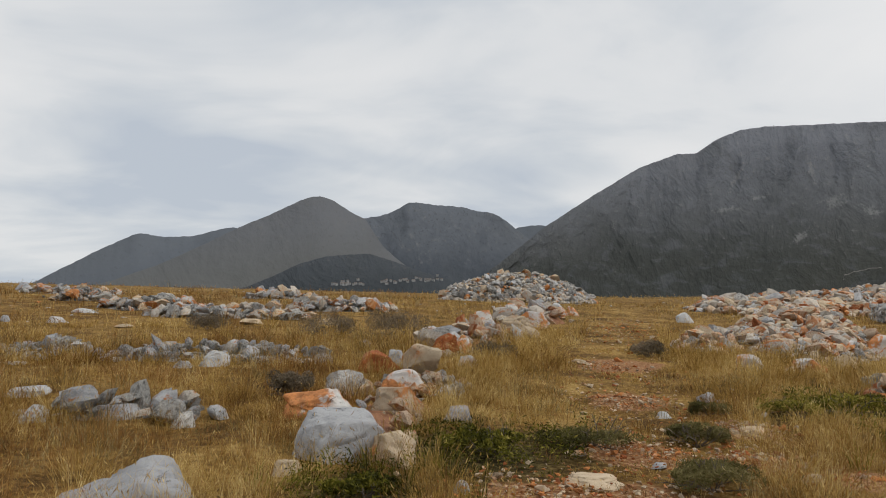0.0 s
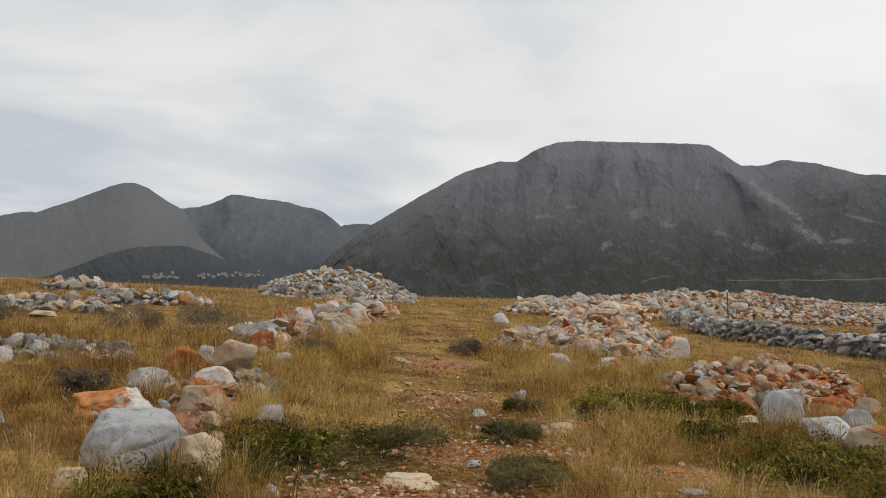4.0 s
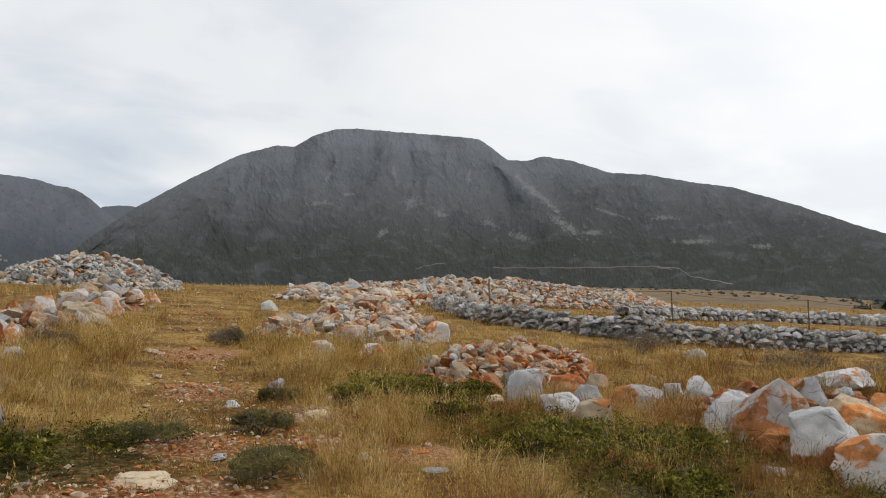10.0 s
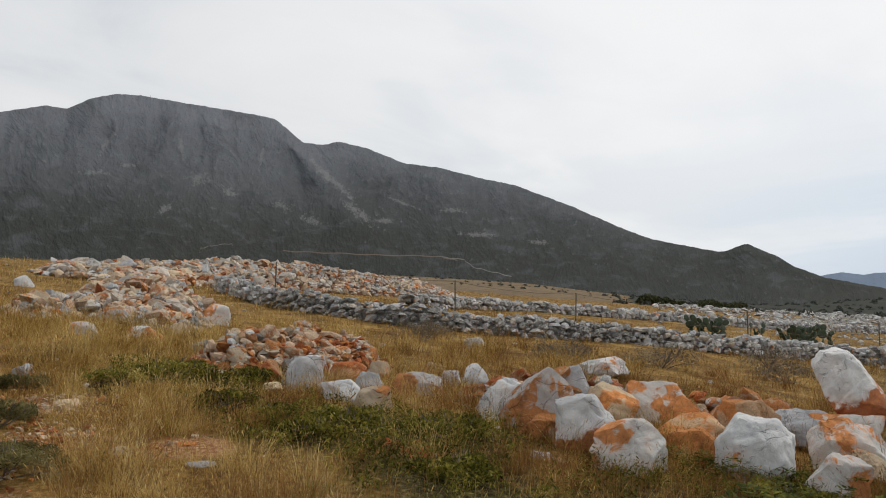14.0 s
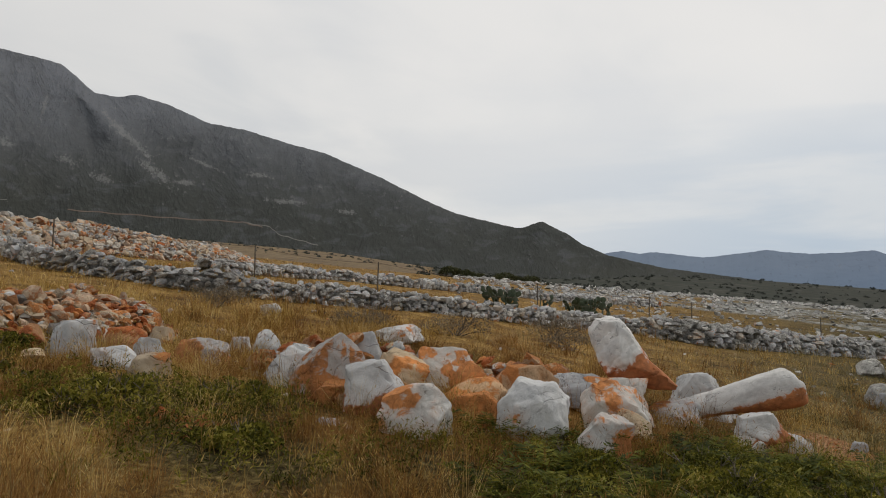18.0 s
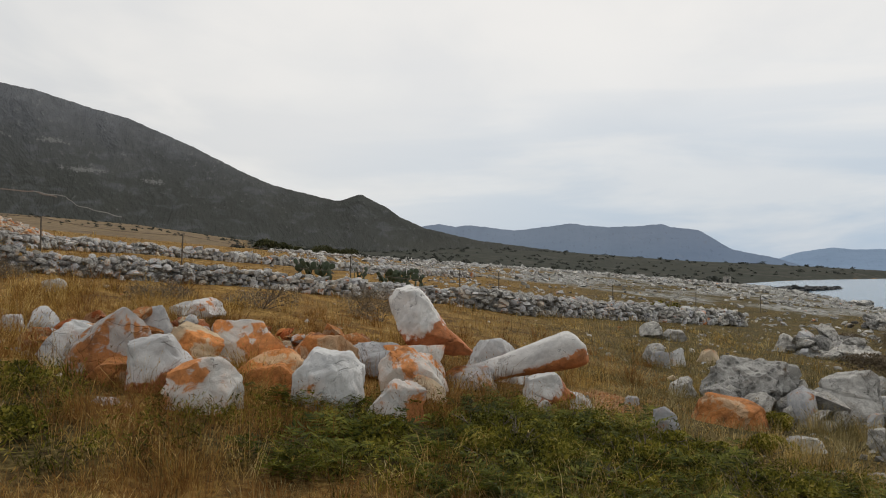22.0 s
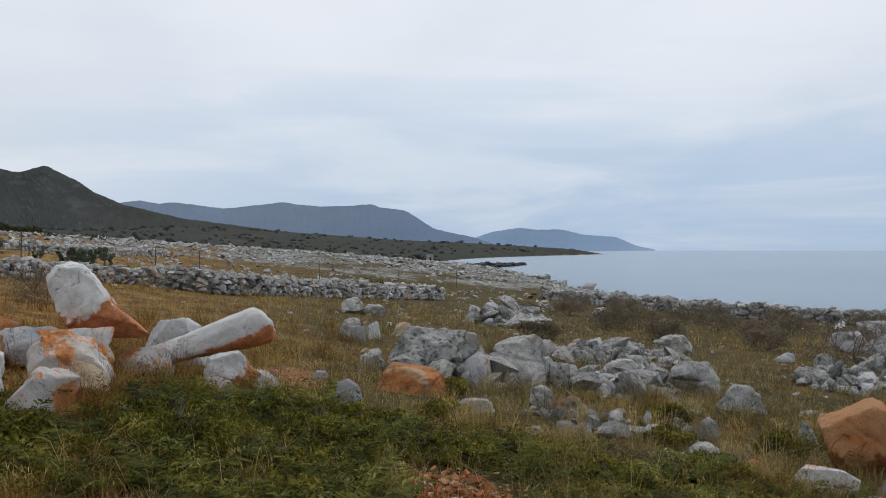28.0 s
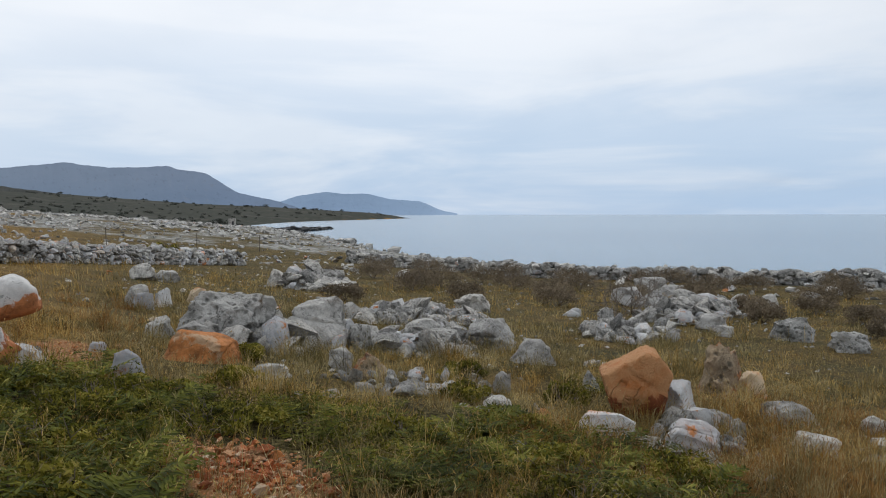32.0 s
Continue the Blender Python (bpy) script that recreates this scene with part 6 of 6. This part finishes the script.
# ---- feathery herbs and dry stalks near the shore path ----
def fern_mesh(k):
    """Arching fronds round one root, each with pairs of narrow leaflets."""
    g = np.random.default_rng(900 + k)
    v, f = [], []
    for j in range(11):
        a, reach, rise = g.uniform(0, 6.283), g.uniform(0.5, 1.0), g.uniform(0.35, 0.95)
        out = Vector((math.cos(a), math.sin(a), 0))
        side = Vector((-math.sin(a), math.cos(a), 0))
        for q in np.linspace(0.12, 1, 17):
            c = out * (reach * q) + Vector((0, 0, rise * (1.5 * q - 0.95 * q * q))) + Vector(g.normal(scale=0.012, size=3))
            ln = 0.3 * reach * math.sin(math.pi * (0.12 + 0.86 * q)) * g.uniform(0.7, 1.2)
            for sgn in (-1, 1):
                tip = c + side * (sgn * ln) + out * (ln * 0.5) + Vector((0, 0, g.normal(scale=0.03)))
                mid = (c + tip) / 2
                i = len(v)
                v += [c, mid + out * 0.028 + Vector((0, 0, 0.01)), tip, mid - out * 0.028]
                f.append((i, i + 1, i + 2, i + 3))
    return link_mesh("fern", v, f, FERN)


FERNS = [fern_mesh(k) for k in range(6)]
fg = np.random.default_rng(17)
fern_places = []
while len(fern_places) < 175:
    a, r = radians(fg.uniform(62, 132)), fg.uniform(4.6, 9.2)
    x, y = r * math.sin(a), r * math.cos(a)
    if float(spots(x, y, GREEN_PATCHES)) + 0.35 * fg.random() > 0.45 and float(spots(x, y, SOIL_PATCHES)) < 0.3 and bool(allowed(np.array([x]), np.array([y]))[0]):
        fern_places.append((x, y))
for k, (x, y) in enumerate(fern_places):
    ob = tagged(new("fern", FERNS[k % 6]), "fresh yellow-green feathery herb among low grass", "herb", "feathery herbs by the path")
    size = fg.uniform(0.2, 0.46)
    ob.matrix_world = pose(x, y, float(height(x, y)) - 0.02, fg.uniform(-10, 10), fg.uniform(-10, 10), fg.uniform(0, 360)) @ Matrix.Scale(size, 4)


def dry_patch(name, places, n, tall, per, mat, label, seed, lean):
    g = np.random.default_rng(seed)
    c = np.array(places)
    k = g.integers(0, len(c), n)
    a, r = g.uniform(0, 6.283, n), c[k, 2] * np.sqrt(g.uniform(size=n))
    x, y = c[k, 0] + r * np.cos(a), c[k, 1] + r * np.sin(a)
    ok = allowed(x, y) & (spots(x, y, SOIL_PATCHES) < 0.3)
    blades(name, x[ok], y[ok], tall * g.uniform(0.6, 1.3, ok.sum()), per, mat, label, "grass", seed, lean=lean, wide=0.003, heads=0.3)


dry_patch("dead_stalks", ((6.0, -4.1, 0.9), (5.9, -3.3, 0.7), (6.3, -4.8, 0.8), (7.4, -5.2, 0.7), (7.0, -3.2, 0.5), (6.8, -6.2, 0.9), (7.8, -6.9, 0.8), (8.6, -6.0, 0.7)), 640, 0.26, 14, RUSSET, "brown dead stalks matted on the ground", 261, 1.4)
dry_patch("tall_dry_grass", ((5.7, 3.4, 0.8), (6.3, 2.9, 0.6), (5.2, 4.1, 0.5), (7.4, 2.5, 0.4), (3.9, 5.9, 0.3), (4.7, 6.6, 0.3)), 300, 0.24, 22, RUSSET, "tall brown dry grass in front of boulders", 281, 0.7)
dry_patch("pale_stalks", ((5.5, 1.2, 0.8), (5.6, -0.6, 0.8), (6.6, 0.3, 0.8), (7.6, -1.6, 0.5), (5.6, -2.3, 0.6), (8.0, -4.0, 0.5), (4.9, 3.4, 0.6), (6.4, -3.0, 0.9), (7.2, -4.0, 0.8), (5.8, -1.6, 0.7), (8.4, -1.2, 0.7), (9.2, -2.6, 0.7), (4.6, 5.6, 0.8), (5.2, 5.0, 0.7), (4.4, 4.4, 0.6)), 520, 0.32, 9, STRAW, "pale dry stalks leaning over green herbs", 271, 1.7)

dry_patch("matted_grass", ((5.1, 0.7, 0.7), (5.0, -0.5, 0.7), (5.3, -1.6, 0.7), (5.8, 0.8, 0.6), (5.0, -2.4, 0.7), (5.6, -3.0, 0.6), (6.6, -1.6, 0.5)), 330, 0.26, 14, OLIVE, "pale half-dry blades matted over green herbs", 291, 2.2)

# ---- prickly pears ----
def pad_mesh():
    bm = bmesh.new()
    bmesh.ops.create_icosphere(bm, subdivisions=2, radius=1)
    for v in bm.verts:
        v.co.x *= 0.5 * (1 + 0.25 * v.co.z)
        v.co.y *= 0.11
        v.co.z = v.co.z * 0.62 + 0.6
    me = bpy.data.meshes.new("pad")
    bm.to_mesh(me)
    bm.free()
    me.materials.append(CACTUS)
    return me


PAD = pad_mesh()


def cactus(x, y, high, seed):
    g = np.random.default_rng(seed)
    base = tagged(new("prickly_pear"), "clump of dark green prickly pear behind a wall", "cactus", "prickly pears behind the wall")
    base.location = (x, y, float(height(x, y)))

    def grow(p, lean, turn, size, depth):
        ob = new("pad", PAD)
        ob.parent = base
        ob.matrix_basis = Matrix.LocRotScale(p, Euler((lean[0], lean[1], turn)), (size,) * 3)
        tip = Matrix.LocRotScale(p, Euler((lean[0], lean[1], turn)), (size,) * 3) @ Vector((0, 0, 1.15))
        if depth:
            for s in (-1, 1):
                if g.random() < 0.85:
                    grow(tip, (lean[0] + g.normal(scale=0.25), lean[1] + s * g.uniform(0.2, 0.6)), turn + g.normal(scale=0.5), size * g.uniform(0.75, 0.95), depth - 1)

    for _ in range(4):
        grow(Vector((g.uniform(-0.5, 0.5), g.uniform(-0.4, 0.4), -0.03)), (g.normal(scale=0.15), g.normal(scale=0.15)), g.uniform(0, 6.28), high * g.uniform(0.22, 0.34), 2)


for k, (x, y, h) in enumerate(((29.2, 15.0, 1.0), (29.9, 14.4, 0.9), (33.8, 14.6, 0.8), (31.6, 12.6, 0.95), (32.6, 12.0, 1.0), (34.0, 12.9, 0.9), (36.0, 12.4, 1.0))):
    cactus(x, y, h, 500 + k)

# ---- posts and wire ----
def tube(points, r, sides=6):
    """A thin round bar through points."""
    verts, faces = [], []
    for i, p in enumerate(points):
        a, b = Vector(points[max(0, i - 1)]), Vector(points[min(len(points) - 1, i + 1)])
        d = (b - a).normalized()
        s = d.cross(Vector((0.2, 0.1, 0.97)) if abs(d.z) < 0.9 else Vector((1, 0, 0))).normalized()
        o = d.cross(s)
        for k in range(sides):
            t = 2 * math.pi * k / sides
            verts.append(tuple(Vector(p) + (s * math.cos(t) + o * math.sin(t)) * r))
    for i in range(len(points) - 1):
        for k in range(sides):
            faces.append((i * sides + k, i * sides + (k + 1) % sides, (i + 1) * sides + (k + 1) % sides, (i + 1) * sides + k))
    n = len(verts)
    return verts, faces + [tuple(range(sides)), tuple(range(n - sides, n))]


def fence(places, high, label, seed):
    g = np.random.default_rng(seed)
    base = tagged(new("wire_fence"), label, "fence")
    x0, y0 = places[0]
    base.location = (x0, y0, 0)
    tops = []
    for x, y in places:
        z = float(height(x, y))
        lx, ly = g.normal(scale=0.03, size=2)
        line = [(x - x0 + lx * t, y - y0 + ly * t, z - 0.1 + (high + 0.1) * t) for t in (0, 0.3, 0.6, 0.85, 1.0)]
        v, f = tube(line, 0.024)
        post = new("post", link_mesh("post", v, f, POST))
        post.parent = base
        tops.append(line)
    for a, b in zip(tops, tops[1:]):
        for level in (2, 4):
            p, q = Vector(a[level]), Vector(b[level])
            pts = [tuple(p.lerp(q, t) - Vector((0, 0, 0.12 * 4 * t * (1 - t) + 0.03))) for t in np.linspace(0, 1, 7)]
            v, f = tube(pts, 0.006, 4)
            wire = new("wire", link_mesh("wire", v, f, WIRE))
            wire.parent = base


fence(((15.6, 24.0), (19.0, 18.4), (21.6, 15.4), (27.0, 12.0), (35.2, 10.2)), 1.25, "thin weathered posts with sagging wire behind a stone wall", 601)
fence(((35.9, 8.5), (44.0, 4.0), (54.0, -0.4), (62, -5.0)), 1.3, "thin posts with wire along the shore wall", 602)

# ---- far buildings ----
def box_mesh(name, w, d, h, mat, z0=0.0):
    v = [(sx * w / 2, sy * d / 2, z0 + sz * h) for sx in (-1, 1) for sy in (-1, 1) for sz in (0, 1)]
    f = [(0, 1, 3, 2), (4, 6, 7, 5), (0, 4, 5, 1), (2, 3, 7, 6), (1, 5, 7, 3), (0, 2, 6, 4)]
    return link_mesh(name, v, f, mat)


def house(x, y, z, w, d, h, turn, label):
    base = tagged(new("house"), label, "house", "far village houses")
    base.matrix_world = pose(x, y, z, 0, 0, turn)
    wall = new("wall", box_mesh("wall", w, d, h + 3, PLASTER, -3))
    wall.parent = base
    e = 0.5
    v = [(-w / 2 - e, -d / 2 - e, h - 0.1), (w / 2 + e, -d / 2 - e, h - 0.1), (w / 2 + e, d / 2 + e, h - 0.1), (-w / 2 - e, d / 2 + e, h - 0.1), (-w / 2, 0, h + d * 0.22), (w / 2, 0, h + d * 0.22)]
    roof = new("roof", link_mesh("roof", v, [(0, 1, 5, 4), (2, 3, 4, 5), (1, 2, 5), (3, 0, 4), (3, 2, 1, 0)], TILE))
    roof.parent = base
    for k in range(max(1, int(w / 5))):
        win = new("window", box_mesh("window", 1.3, 0.3, 1.6, SHUTTER, h * 0.45))
        win.parent = base
        win.location = (-w / 2 + (k + 0.5) * w / max(1, int(w / 5)), -d / 2 - 0.1, 0)


hg = np.random.default_rng(77)
for k in range(46):
    cluster = (-7.2, -3.6, -1.3)[k % 3]
    a = cluster + hg.normal(scale=0.75)
    e = 5.35 + 0.1 * (a + 7) * 0.5 + abs(hg.normal(scale=0.16))
    r = foothill_at(a, e) - 12
    house(r * math.sin(radians(a)), r * math.cos(radians(a)), EYE + r * math.tan(radians(e)) - 2, hg.uniform(4.5, 10), hg.uniform(4, 6), hg.uniform(2.4, 3.8), -a + hg.uniform(-25, 25), "small white village house with a low tiled roof")


def hut(x, y, label):
    base = tagged(new("stone_hut"), label, "hut")
    base.matrix_world = pose(x, y, float(height(x, y)), 0, 0, -95)
    wall = new("wall", box_mesh("wall", 2.8, 2.8, 3.1, STONE["grey"], -0.5))
    wall.parent = base
    cap = new("parapet", box_mesh("parapet", 3.0, 3.0, 0.3, STONE["grey"], 2.6))
    cap.parent = base
    door = new("doorway", box_mesh("doorway", 0.8, 0.2, 1.7, SHUTTER, 0.0))
    door.parent = base
    door.location = (0.3, -1.36, 0)


hut(330, -15, "small square stone hut on the rocky coast")


def slope_strip(line, at, mat, name, label, width):
    """A narrow road on a mountainside along bearings and elevations."""
    pts = []
    for (a0, e0), (a1, e1) in zip(line, line[1:]):
        for t in np.linspace(0, 1, 14, endpoint=False):
            pts.append((a0 + (a1 - a0) * t, e0 + (e1 - e0) * t + 0.03 * math.sin(9 * t + a0)))
    pts.append(line[-1])
    rows = []
    for side in (-0.5, 0.5):
        row = []
        for a, e in pts:
            e2 = e + side * width
            r = at(a, e2) - 4
            row.append((r * math.sin(radians(a)), r * math.cos(radians(a)), EYE + r * math.tan(radians(e2))))
        rows.append(row)
    q = np.array(rows)
    tagged(new(name, grid_mesh(name, q[..., 0], q[..., 1], q[..., 2], mat)), label, "road", kind="structure")


slope_strip(((33.2, 5.3), (36, 5.22), (40, 5.1), (44.6, 5.0), (46, 4.7)), massif_at, TRACK, "road_red", "reddish dirt road cut across the mountain foot", 0.08)
slope_strip(((27.4, 5.0), (27.5, 5.35), (28.4, 5.6), (29.6, 5.75), (29.7, 5.6)), massif_at, PALE_TRACK, "road_pale", "pale gravel track bending on the mountain foot", 0.045)
slope_strip(((44.6, 5.0), (46.5, 4.75), (47.2, 4.2), (48.4, 3.9), (50, 3.5)), massif_at, PALE_TRACK, "road_spur", "pale gravel track and terrace on the lower slope", 0.06)


mr = massif_at(23.8, 15.4)
mast_v, mast_f = tube([(0, 0, 0), (0, 0, 9), (0, 0, 18)], 0.5)
mast = tagged(new("radio_mast", link_mesh("radio_mast", mast_v, mast_f, POST)), "thin radio mast on the flat mountain top", "mast")
mast.location = (mr * math.sin(radians(23.8)), mr * math.cos(radians(23.8)), EYE + mr * math.tan(radians(15.35)))

# ---- dark rocks at the water's edge ----
def reef(n, seed):
    g = np.random.default_rng(seed)
    places = []
    for _ in range(n):
        t = g.uniform()
        az, r = 94.5 + 5.0 * t + g.normal(scale=0.15), 225 + 108 * t + g.normal(scale=5)
        s = g.uniform(1.0, 3.0) * (1.15 - 0.5 * t)
        places.append((r * math.sin(radians(az)), r * math.cos(radians(az)), SEA + 0.2 + (1 - t) * 0.8, s * 2.4, s * 1.6, s * 0.8, g.normal(scale=0.2), g.normal(scale=0.2), g.uniform(0, 6.3)))
    joined_stones("reef", places, ["black"] * n, None, "low black rocks running out into the sea", "reef")


reef(160, 801)
